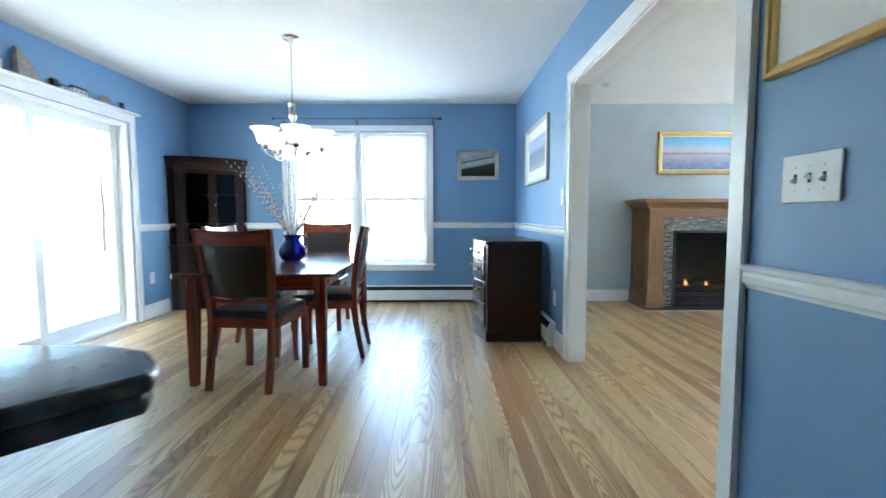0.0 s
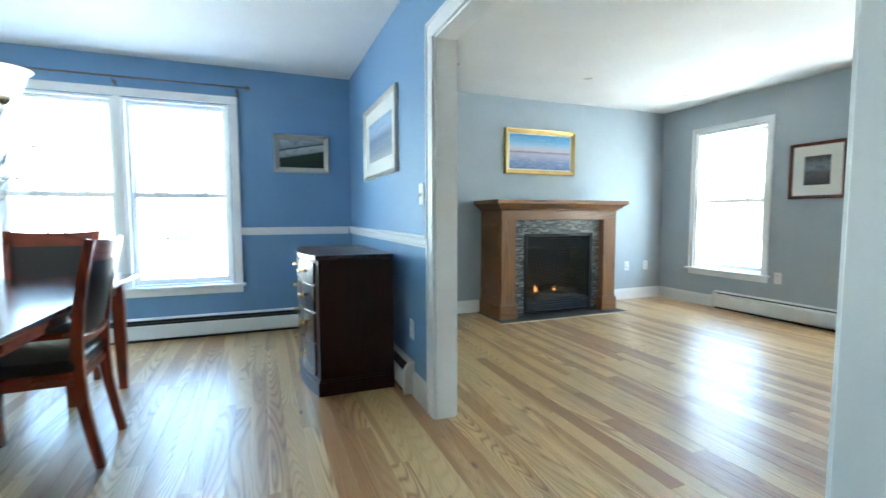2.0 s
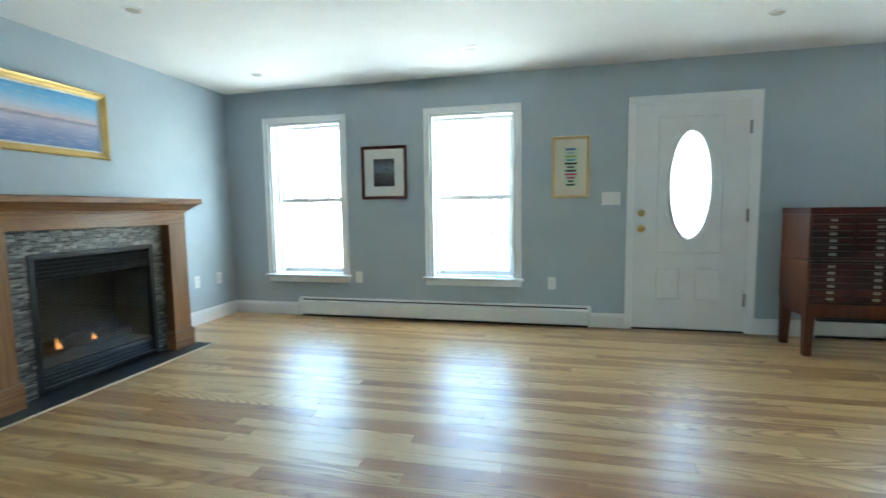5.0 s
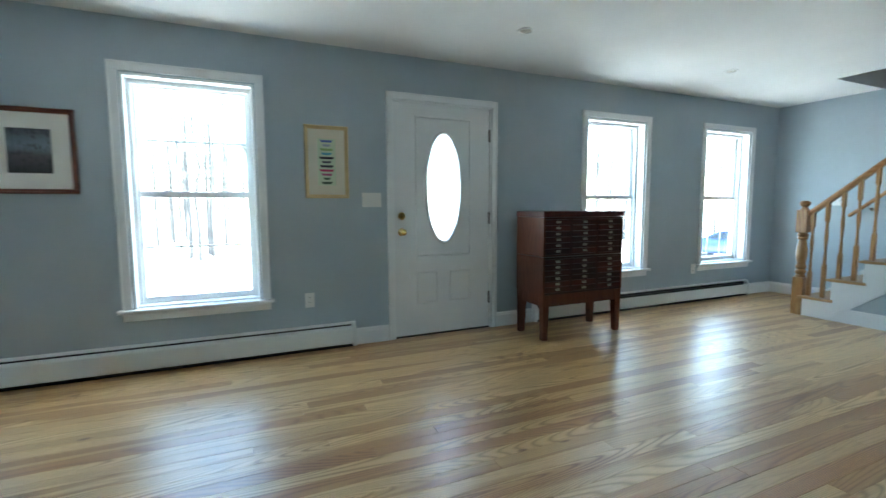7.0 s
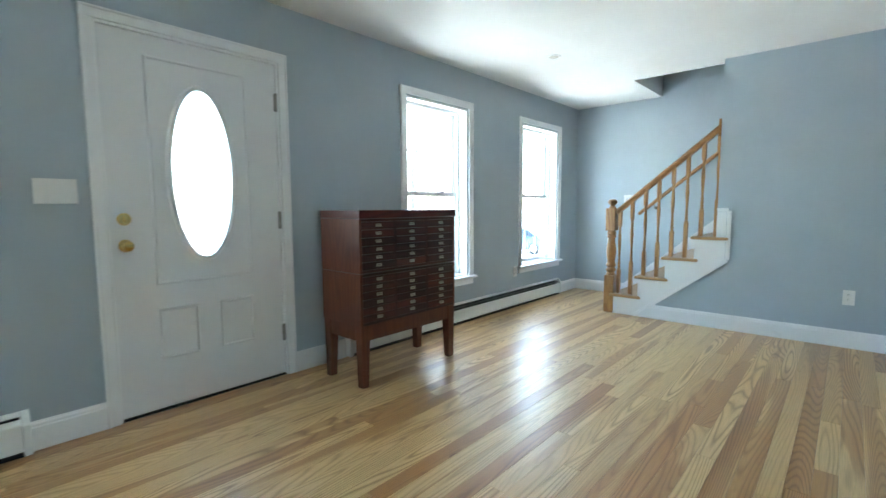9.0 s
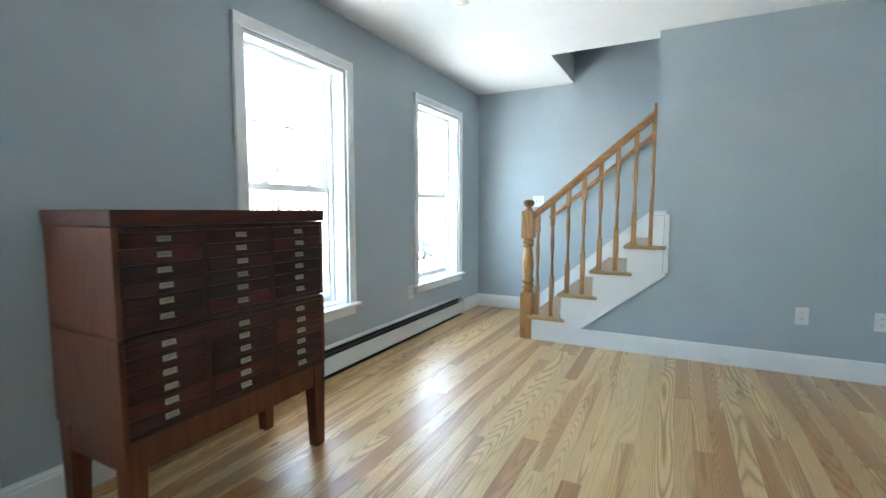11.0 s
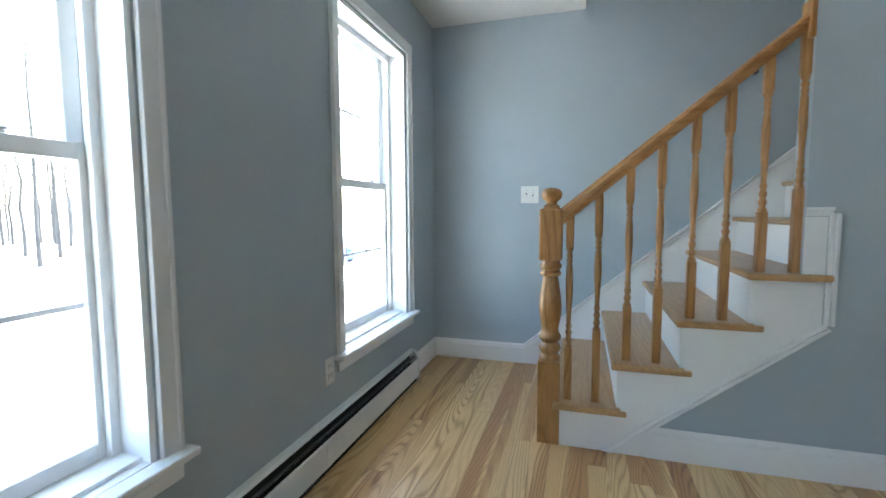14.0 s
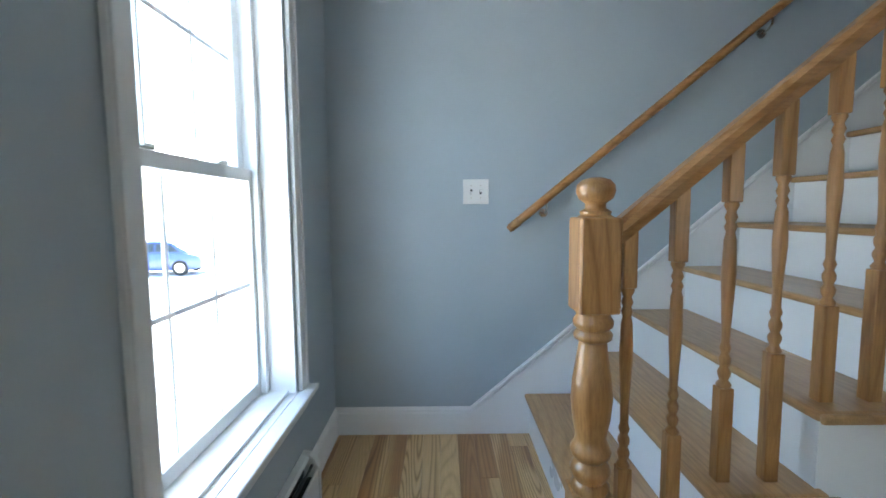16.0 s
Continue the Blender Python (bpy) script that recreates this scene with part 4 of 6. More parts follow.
# ---------------------------------------------------------------- fireplace
FX0, FX1, FY = 2.86, 4.36, 5.42
fp = thing("fireplace_mantel", pose(0, 0, 0), "stained wood mantel with a moulded shelf and square pilasters", "mantel")
for x0, x1 in ((FX0, FX0 + 0.175), (FX1 - 0.175, FX1)):
    part("pilaster", box(x0, FY, 0.0, x1, N - 0.002, 1.065, 0.004), MANTEL_Z, fp)
    part("plinth", join(box(x0 - 0.016, FY - 0.016, 0.004, x1 + 0.016, N - 0.003, 0.15, 0.004), box(x0 - 0.010, FY - 0.010, 0.15, x1 + 0.010, N - 0.003, 0.165, 0.005)), MANTEL_X, fp)
part("frieze", box(FX0 + 0.0002, FY - 0.001, 1.05, FX1 - 0.0002, N - 0.002, 1.15, 0.003), MANTEL_X, fp)
steps = [(0.0, 1.148), (0.014, 1.152), (0.016, 1.166), (0.03, 1.172), (0.05, 1.19), (0.075, 1.212), (0.082, 1.218)]
bm = bmesh.new()
rings = []
for o, z in steps:
    rings.append([bm.verts.new(p) for p in ((FX0 - o, N - 0.002, z), (FX0 - o, FY - o, z), (FX1 + o, FY - o, z), (FX1 + o, N - 0.002, z))])
for p, q in zip(rings, rings[1:]):
    for k in range(3):
        bm.faces.new((p[k], p[k + 1], q[k + 1], q[k]))
bm.faces.new(rings[0]), bm.faces.new(rings[-1])
bmesh.ops.recalc_face_normals(bm, faces=bm.faces[:])
part("crown_moulding", bm, MANTEL_X, fp)
part("shelf", box(FX0 - 0.098, FY - 0.098, 1.218, FX1 + 0.098, N - 0.002, 1.262, 0.007), MANTEL_X, fp)
for z0, z1, x0, x1 in ((0.20, 1.0, 5.47, 5.84),):
    part("side_panel_moulding", moved(ring_frame(0.36, 0.8, [(0, 0), (0, -0.006), (0.012, -0.010), (0.02, -0.004), (0.02, 0)]), pose(FX0 - 0.0005, 5.66, 0.61, 0, 0, -90)), MANTEL_Z, fp)
SYF = 5.50
IX0, IX1 = FX0 + 0.175, FX1 - 0.175
BX0, BX1, BZ0, BZ1 = 3.18, 4.085, 0.03, 0.90
sur = thing("stone_surround", pose(0, 0, 0), "speckled granite tile surround of the firebox", "surround")
for nm, x0, z0, x1, z1 in (("stone_slab", IX0, 0.004, BX0, BZ1), ("stone_slab", BX1, 0.004, IX1, BZ1), ("stone_slab", IX0, BZ1 + 0.002, IX1, 1.05)):
    part(nm, box(x0, SYF + 0.004, z0, x1, SYF + 0.05, z1, 0.002), STONE, sur)
    # split-stone strips in running courses, uneven in depth
    vs, fs = [], []
    srng = random.Random(int(x0 * 100 + z0 * 1000))
    z = z0 + 0.001
    while z < z1 - 0.004:
        hz = min(srng.uniform(0.010, 0.019), z1 - z)
        x = x0 + 0.0005
        while x < x1 - 0.004:
            l = srng.uniform(0.025, 0.085)
            xb = x1 if x + l > x1 - 0.015 else x + l
            d = srng.uniform(0.0, 0.007)
            a, b_, c, e = x + 0.0006, xb - 0.0006, z + 0.0006, z + hz - 0.0006
            n0 = len(vs)
            vs += [(a, SYF + 0.0045, c), (b_, SYF + 0.0045, c), (b_, SYF + 0.0045, e), (a, SYF + 0.0045, e), (a + 0.0008, SYF - d, c + 0.0008), (b_ - 0.0008, SYF - d, c + 0.0008), (b_ - 0.0008, SYF - d, e - 0.0008), (a + 0.0008, SYF - d, e - 0.0008)]
            fs += [tuple(n0 + i for i in q) for q in ((4, 5, 6, 7), (0, 1, 5, 4), (1, 2, 6, 5), (2, 3, 7, 6), (3, 0, 4, 7))]
            x = xb
        z += hz
    me = bpy.data.meshes.new("stone_facing")
    me.from_pydata(vs, [], fs)
    sb = bmesh.new()
    sb.from_mesh(me)
    bpy.data.meshes.remove(me)
    part("stone_facing", sb, STRIP_STONE, sur, "grey-brown split stone strips")["kind"] = "stuff"
structure("floor_hearth", join(box(FX0 - 0.06, 5.27, 0.0, FX1 + 0.06, 5.88, 0.006, 0.002)), HEARTH, "dark slate hearth slab flush with the floor", "hearth")
structure("trim_hearth", box(FX0 - 0.085, 5.245, 0.0, FX1 + 0.085, 5.27, 0.007, 0.002), plain("pale_oak_strip", (0.66, 0.56, 0.40), 0.4, 0, 0.06, 60, 0.05), "light oak border strip round the hearth", "trim")
fb = thing("gas_fireplace", pose(0, 0, 0), "black gas fireplace insert with louvres and a small flame", "fireplace")
fw = 0.035
part("face_frame", join(box(BX0, SYF - 0.012, BZ0, BX0 + fw, SYF + 0.03, BZ1, 0.003), box(BX1 - fw, SYF - 0.012, BZ0, BX1, SYF + 0.03, BZ1, 0.003), box(BX0 + fw, SYF - 0.011, BZ1 - 0.03, BX1 - fw, SYF + 0.03, BZ1, 0.003), box(BX0 + fw, SYF - 0.011, BZ0, BX1 - fw, SYF + 0.03, BZ0 + 0.02, 0.003)), BLACK_METAL, fb)
for z0, n in ((BZ0 + 0.024, 4), (BZ1 - 0.165, 5)):
    for k in range(n):
        z = z0 + k * 0.027
        part("louvre", extrude([(BX0 + fw, SYF - 0.004, z), (BX0 + fw, SYF + 0.014, z + 0.018), (BX0 + fw, SYF + 0.018, z + 0.018), (BX0 + fw, SYF, z - 0.002)], (BX1 - BX0 - 2 * fw, 0, 0)), BLACK_METAL, fb)
for za, zb in ((BZ0 + 0.02, BZ0 + 0.135), (BZ1 - 0.17, BZ1 - 0.03)):
    part("louvre_back", box(BX0 + fw, SYF + 0.022, za, BX1 - fw, SYF + 0.03, zb), DARK, fb)
GZ0, GZ1 = BZ0 + 0.135, BZ1 - 0.17
part("firebox", join(box(BX0 + fw, SYF + 0.35, GZ0, BX1 - fw, SYF + 0.36, GZ1), box(BX0 + fw, SYF + 0.03, GZ0 - 0.01, BX1 - fw, SYF + 0.36, GZ0), box(BX0 + fw, SYF + 0.03, GZ1, BX1 - fw, SYF + 0.36, GZ1 + 0.01), box(BX0 + fw - 0.01, SYF + 0.03, GZ0, BX0 + fw, SYF + 0.36, GZ1), box(BX1 - fw, SYF + 0.03, GZ0, BX1 - fw + 0.01, SYF + 0.36, GZ1)), plain("firebrick_panel", (0.10, 0.085, 0.075), 0.8, 0, 0.3, 9, 0.1), fb)
gl = part("pane", box(BX0 + fw, SYF + 0.016, GZ0, BX1 - fw, SYF + 0.019, GZ1), pane_glass("fire_glass", (0.75, 0.75, 0.75)), fb, "smoked glass front")
gl.visible_shadow = False
for x, y, l, rot, z in ((3.40, 5.70, 0.36, 12, 0.05), (3.80, 5.72, 0.40, -14, 0.05), (3.60, 5.65, 0.34, 25, 0.11), (3.62, 5.76, 0.5, -4, 0.06)):
    part("log", smooth(tube([Vector((-l / 2, 0, 0)), Vector((-l / 5, 0.01, 0.008)), Vector((l / 6, -0.008, -0.004)), Vector((l / 2, 0.004, 0.006))], [0.034, 0.042, 0.038, 0.03], 10), 60), LOG, fb, "", pose(x, y, GZ0 + z, 0, 0, rot))
for x, h in ((3.41, 0.09), (3.428, 0.05), (3.66, 0.05), (3.678, 0.03)):
    part("flame", smooth(lathe([(0.003, 0), (0.009, h * 0.2), (0.008, h * 0.45), (0.004, h * 0.75), (0.001, h)], 8)), FLAME, fb, "small orange gas flame", pose(x, 5.63, GZ0 + 0.07))

# ---------------------------------------------------------------- dining furniture
TX, TY, TZ = -0.70, 3.87, 0.725
TW, TL = 1.0, 1.76
tb = thing("dining_table", pose(TX, TY, 0), "polished cherry dining table with square tapered legs", "table")


def rounded(w, l, r, n=6):
    pts = []
    for cx, cy, a0 in ((w / 2 - r, l / 2 - r, 0), (-w / 2 + r, l / 2 - r, 90), (-w / 2 + r, -l / 2 + r, 180), (w / 2 - r, -l / 2 + r, 270)):
        for k in range(n + 1):
            a = radians(a0 + 90 * k / n)
            pts.append((cx + r * math.cos(a), cy + r * math.sin(a)))
    return pts


part("tabletop", extrude([(x, y, TZ - 0.024) for x, y in rounded(TW, TL, 0.03)], (0, 0, 0.024), 0.004), CHERRY_Y, tb)
for x0, y0, x1, y1 in ((-0.37, -0.80, 0.37, -0.778), (-0.37, 0.778, 0.37, 0.80), (-0.405, -0.76, -0.383, 0.76), (0.383, -0.76, 0.405, 0.76)):
    part("apron", box(x0, y0, TZ - 0.115, x1, y1, TZ - 0.0245, 0.002), CHERRY_X, tb)
for sx in (-1, 1):
    for sy in (-1, 1):
        bm = box(-0.036, -0.036, 0, 0.036, 0.036, TZ - 0.025, 0.003)
        for v in bm.verts:
            if v.co.z < TZ * 0.5:
                v.co.x, v.co.y = v.co.x * 0.66 + sx * 0.008, v.co.y * 0.66 + sy * 0.008
        part("leg", bm, CHERRY_Z, tb, "", pose(sx * 0.40, sy * 0.79, 0))


def dining_chair():
    """Faces +y; back towards -y."""
    ob = thing("dining_chair", pose(0, 0, 0), "cherry wood dining chair with black leather seat and back", "chair", "chairs round the dining table")
    back = [(-0.285, 0.0), (-0.262, 0.12), (-0.235, 0.28), (-0.222, 0.42), (-0.226, 0.55), (-0.245, 0.72), (-0.275, 0.88), (-0.305, 1.0)]
    for sx in (-1, 1):
        post = slab_path(back, 0.036, [0.032, 0.036, 0.042, 0.048, 0.044, 0.038, 0.034, 0.03])
        for v in post.verts:
            v.co.x += sx * (0.196 + 0.075 * max(0, v.co.z - 0.45))
        part("back_leg", post, CHERRY_Z, ob)
        leg = slab_path([(0.205, 0.0), (0.212, 0.15), (0.208, 0.30), (0.205, 0.435)], 0.04, [0.028, 0.034, 0.04, 0.044])
        for v in leg.verts:
            v.co.x += sx * 0.212
        part("front_leg", leg, CHERRY_Z, ob)

    def bow(z0, z1, half, y, depth, thick):
        bm = bmesh.new()
        n, rings = 10, []
        for k in range(n + 1):
            u = -1 + 2 * k / n
            x, yy = half * u, y - depth * (1 - u * u)
            dz = -0.014 * (1 - u * u)
            lean = (z1 - z0) * 0.19
            rings.append([bm.verts.new(p) for p in ((x, yy - thick / 2, z0), (x, yy + thick / 2, z0), (x, yy + thick / 2 - lean, z1 + dz), (x, yy - thick / 2 - lean, z1 + dz))])
        for a, b in zip(rings, rings[1:]):
            for q in range(4):
                bm.faces.new((a[q], a[(q + 1) % 4], b[(q + 1) % 4], b[q]))
        bm.faces.new(rings[0]), bm.faces.new(rings[-1])
        bmesh.ops.recalc_face_normals(bm, faces=bm.faces[:])
        return bm
    part("top_rail", bow(0.905, 1.002, 0.246, -0.282, 0.028, 0.028), CHERRY_X, ob)
    part("lower_rail", bow(0.545, 0.585, 0.192, -0.228, 0.012, 0.024), CHERRY_X, ob)
    bm = bmesh.new()
    n, m, grid = 8, 8, []
    for side in (-1, 1):
        rows = []
        for j in range(m + 1):
            v = j / m
            z = 0.585 + v * 0.322
            row = []
            for k in range(n + 1):
                u = -1 + 2 * k / n
                puff = 0.010 * (1 - u ** 4) * (1 - (2 * v - 1) ** 4)
                y = -0.230 - 0.055 * v ** 1.3 - (0.012 + 0.016 * v) * (1 - u * u) + side * (0.006 + puff)
                row.append(bm.verts.new((u * (0.186 + 0.026 * v), y, z)))
            rows.append(row)
        grid.append(rows)
        for j in range(m):
            for k in range(n):
                bm.faces.new((rows[j][k], rows[j][k + 1], rows[j + 1][k + 1], rows[j + 1][k]))
    rim = lambda rows: rows[0] + [r[-1] for r in rows[1:]] + rows[-1][-2::-1] + [r[0] for r in rows[-2:0:-1]]
    r0, r1 = rim(grid[0]), rim(grid[1])
    for k in range(len(r0)):
        bm.faces.new((r0[k], r0[(k + 1) % len(r0)], r1[(k + 1) % len(r0)], r1[k]))
    bmesh.ops.recalc_face_normals(bm, faces=bm.faces[:])
    part("backrest", smooth(bm, 50), BACK_LEATHER, ob, "padded dark leather back panel")
    part("seat_frame", join(box(-0.215, 0.195, 0.385, 0.215, 0.225, 0.445, 0.004), box(-0.2, -0.232, 0.385, 0.2, -0.205, 0.445, 0.004), box(-0.226, -0.21, 0.386, -0.2, 0.2, 0.444, 0.004), box(0.2, -0.21, 0.386, 0.226, 0.2, 0.444, 0.004)), CHERRY_X, ob)
    seat = extrude([(x, y - 0.0, 0.436) for x, y in rounded(0.45, 0.46, 0.04)], (0, 0, 0.058), 0.018)
    part("seat", smooth(seat, 50), LEATHER, ob, "black leather seat cushion")
    return ob


ch = dining_chair()
ch.matrix_basis = pose(-0.74, 3.23, 0, 0, 0, -8)
copy_thing(ch, pose(-0.42, 3.80, 0, 0, 0, 92))
copy_thing(ch, pose(-0.70, 4.64, 0, 0, 0, 180))
copy_thing(ch, pose(-0.99, 3.86, 0, 0, 0, -90))

# blue glass pitcher with willow branches
vz = TZ
vase = thing("glass_pitcher", pose(-0.70, 3.80, vz, 0, 0, -20), "cobalt blue blown-glass pitcher on the dining table", "pitcher")
part("body", smooth(lathe([(0.002, 0.0), (0.06, 0.0), (0.082, 0.012), (0.102, 0.05), (0.104, 0.08), (0.09, 0.115), (0.066, 0.145), (0.056, 0.165), (0.062, 0.19), (0.072, 0.205), (0.068, 0.205), (0.057, 0.188), (0.051, 0.165), (0.061, 0.143), (0.085, 0.113), (0.099, 0.08), (0.097, 0.05), (0.077, 0.016), (0.002, 0.008)], 28, False), 60), BLUE_GLASS, vase)
part("handle", smooth(tube([(0.066, 0, 0.19), (0.10, 0, 0.2), (0.13, 0, 0.18), (0.135, 0, 0.14), (0.12, 0, 0.10), (0.098, 0, 0.08)], [0.010, 0.010, 0.009, 0.009, 0.009, 0.011], 10), 60), BLUE_GLASS, vase)
rng = random.Random(4)
br = thing("willow_branches", pose(-0.70, 3.80, vz + 0.02), "bunch of bare pussy-willow branches with pale buds", "branches")


def bud(p, d, s):
    b = bmesh.new()
    bmesh.ops.create_icosphere(b, subdivisions=1, radius=1)
    q = d.to_track_quat("Z", "Y").to_matrix().to_4x4()
    return moved(b, Matrix.Translation(p) @ q @ Matrix.Diagonal((s * 0.55, s * 0.55, s, 1)))


for k in range(30):
    a = rng.uniform(0, 2 * math.pi)
    lean = rng.uniform(0.08, 0.5)
    if k % 3 == 0:
        a, lean = math.pi + rng.uniform(-0.5, 0.5), rng.uniform(0.35, 0.6)
    if k % 3 == 1:
        a, lean = rng.uniform(-0.5, 0.5), rng.uniform(0.25, 0.55)
    hgt = rng.uniform(0.42, 0.68)
    base = Vector((0.03 * math.cos(a + 2), 0.03 * math.sin(a + 2), 0.0))
    neck = Vector((0.02 * math.cos(a), 0.02 * math.sin(a), 0.17))
    tip = neck + Vector((math.cos(a) * lean * hgt * 1.2, math.sin(a) * lean * hgt * 1.2, hgt - lean * 0.12))
    midp = neck.lerp(tip, 0.5) + Vector((rng.uniform(-0.02, 0.02), rng.uniform(-0.02, 0.02), 0.03))
    pts = [base, neck, neck.lerp(midp, 0.5), midp, midp.lerp(tip, 0.5) + Vector((0, 0, 0.008)), tip]
    b1 = part("branch", tube(pts, [0.0028, 0.0026, 0.0022, 0.002, 0.0016, 0.001], 5), TWIG, br)
    buds = []
    for q in range(14):
        f = 0.25 + 0.75 * q / 14
        i = min(4, int(f * 5))
        p = pts[i].lerp(pts[i + 1], f * 5 - i)
        d = (pts[i + 1] - pts[i]).normalized() + Vector((rng.uniform(-0.5, 0.5), rng.uniform(-0.5, 0.5), 0.2))
        buds.append(bud(p + d * 0.006, d.normalized(), rng.uniform(0.008, 0.014)))
    part("bud_cluster", smooth(join(*buds), 80), BUD, b1, "pale fuzzy buds")["kind"] = "stuff"

# chandelier
cx, cy = -0.68, 3.82
cl = thing("chandelier", pose(cx, cy, 0), "five-arm brushed nickel chandelier with lit white glass shades", "chandelier")
part("canopy", smooth(lathe([(0.066, H - 0.0005), (0.066, H - 0.008), (0.055, H - 0.022), (0.02, H - 0.032), (0.008, H - 0.045)], 24)), NICKEL, cl)
part("rod", smooth(tube([(0, 0, H - 0.04), (0, 0, 1.93)], 0.006, 10)), NICKEL, cl)
part("hub", smooth(lathe([(0.010, 1.955), (0.022, 1.95), (0.034, 1.945), (0.034, 1.935), (0.028, 1.93), (0.030, 1.89), (0.024, 1.86), (0.034, 1.852), (0.030, 1.84), (0.012, 1.80), (0.012, 1.66), (0.03, 1.65), (0.034, 1.63), (0.06, 1.62), (0.062, 1.61), (0.02, 1.60)], 20), 60), NICKEL, cl)
part("lower_bowl", smooth(lathe([(0.05, 1.622), (0.066, 1.60), (0.092, 1.55), (0.088, 1.53), (0.05, 1.518), (0.002, 1.515)], 28), 60), SHADE, cl, "lit white glass bowl")
for k in range(5):
    a = radians(72 * k - 68)
    u = Vector((math.cos(a), math.sin(a), 0))
    arm = part("arm", smooth(tube([u * r + Vector((0, 0, z)) for r, z in ((0.03, 1.63), (0.07, 1.575), (0.11, 1.535), (0.15, 1.518), (0.19, 1.528), (0.212, 1.555), (0.215, 1.585))], 0.007, 8), 60), NICKEL, cl)
    part("cup", smooth(moved(lathe([(0.010, 1.577), (0.024, 1.586), (0.027, 1.606), (0.022, 1.618)], 16), Matrix.Translation(u * 0.215)), 60), NICKEL, arm)
    bell = [(0.024, 1.612), (0.052, 1.619), (0.063, 1.642), (0.068, 1.672), (0.082, 1.707), (0.106, 1.730), (0.103, 1.733), (0.078, 1.710), (0.064, 1.674), (0.059, 1.645), (0.048, 1.624), (0.024, 1.617)]
    part("shade", smooth(moved(lathe(bell, 28, False), Matrix.Translation(u * 0.215)), 60), SHADE, arm, "lit white bell-shaped glass shade")

# tall corner cabinet
cab = thing("corner_cabinet", pose(0, 0, 0), "dark mahogany bow-front corner cabinet with curved glass doors", "cabinet")
CH = 1.745
pA, pB = (W + 0.09, 5.385), (-1.93, N - 0.075)


def bow_line(a, b, bulge, n=12, grow=0.0):
    ax, ay = a
    bx, by = b
    d = Vector((bx - ax, by - ay, 0))
    nrm = Vector((d.y, -d.x, 0)).normalized()
    out = []
    for k in range(n + 1):
        t = k / n
        p = Vector((ax, ay, 0)) + d * t + nrm * (bulge * 4 * t * (1 - t) + grow)
        out.append(p)
    return out


def cab_outline(grow=0.0, bulge=0.09):
    mid = bow_line(pA, pB, bulge, 12, grow)
    return [Vector((W + 0.003, N - 0.003, 0)), Vector((W + 0.003, pA[1] - grow, 0)), *mid, Vector((pB[0] + grow, N - 0.003, 0))]


def cab_slab(z0, z1, grow, bevel=0.0):
    return extrude([p + Vector((0, 0, z0)) for p in cab_outline(grow)], (0, 0, z1 - z0), bevel)


part("plinth", cab_slab(0.0, 0.09, -0.006), MAHOG_Z, cab)
part("base", cab_slab(0.09, 0.70, 0.0), MAHOG_Z, cab)
part("waist_moulding", join(cab_slab(0.70, 0.715, 0.012), cab_slab(0.715, 0.73, 0.02), cab_slab(0.73, 0.74, 0.010)), MAHOG_Z, cab)
part("cornice", join(cab_slab(CH - 0.13, CH - 0.06, 0.004), cab_slab(CH - 0.06, CH - 0.035, 0.018), cab_slab(CH - 0.035, CH - 0.015, 0.03), cab_slab(CH - 0.015, CH, 0.038)), MAHOG_Z, cab)
for p, q in (((W + 0.004, 5.385), (W + 0.02, N - 0.004)), ((W + 0.004, N - 0.02), (-1.93, N - 0.004))):
    part("back_panel", box(p[0], p[1], 0.741, q[0], q[1], CH - 0.131), MAHOG_Z, cab)
for zz in (1.02, 1.32):
    part("shelf", cab_slab(zz, zz + 0.014, -0.035), MAHOG_Z, cab)
line = bow_line(pA, pB, 0.09, 12)
for name, i0, i1 in (("door", 1, 6), ("door", 6, 11)):
    for z0, z1, kind in ((0.745, CH - 0.135, "glass"), (0.13, 0.68, "wood")):
        pts = line[i0:i1 + 1]
        nrm = [Vector((pB[1] - pA[1], -(pB[0] - pA[0]), 0)).normalized()] * len(pts)

        def strip(sub, za, zb, t0, t1):
            out = [p + nrm[0] * t0 + Vector((0, 0, za)) for p in sub] + [p + nrm[0] * t1 + Vector((0, 0, za)) for p in sub[::-1]]
            return extrude(out, (0, 0, zb - za))
        s0 = [pts[0], pts[0].lerp(pts[1], 0.62)]
        s1 = [pts[-1].lerp(pts[-2], 0.62), pts[-1]]
        door = part(name, join(strip(s0, z0, z1, -0.012, 0.008), strip(s1, z0, z1, -0.012, 0.008), strip(pts, z0 + 0.001, z0 + 0.05, -0.010, 0.0075), strip(pts, z1 - 0.05, z1 - 0.001, -0.010, 0.0075)), MAHOG_Z, cab)
        if kind == "glass":
            gp = part("pane", strip(pts[1:-1] if len(pts) > 3 else pts, z0 + 0.045, z1 - 0.045, -0.004, -0.001), CAB_GLASS, door)
            gp.visible_shadow = False
        else:
            part("panel", strip(pts, z0 + 0.045, z1 - 0.045, -0.006, 0.002), MAHOG_Z, door)
for i in (0, 11):
    a0, b0 = line[i], line[i + 1]
    part("stile", extrude([a0 + Vector((0, 0, 0.741)), b0 + Vector((0, 0, 0.741)), b0 + nrm[0] * -0.02 + Vector((0, 0, 0.741)), a0 + nrm[0] * -0.02 + Vector((0, 0, 0.741))], (0, 0, CH - 0.131 - 0.741)), MAHOG_Z, cab)
part("door_knob", smooth(moved(lathe([(0.005, 0), (0.005, 0.012), (0.012, 0.018), (0.010, 0.026), (0.001, 0.028)], 12), Matrix.Translation(line[6] + nrm[0] * 0.008 + Vector((0.012, 0.012, 1.2))) @ pose(0, 0, 0, 90, 0, 40))), BRASS, cab, "small brass knob")

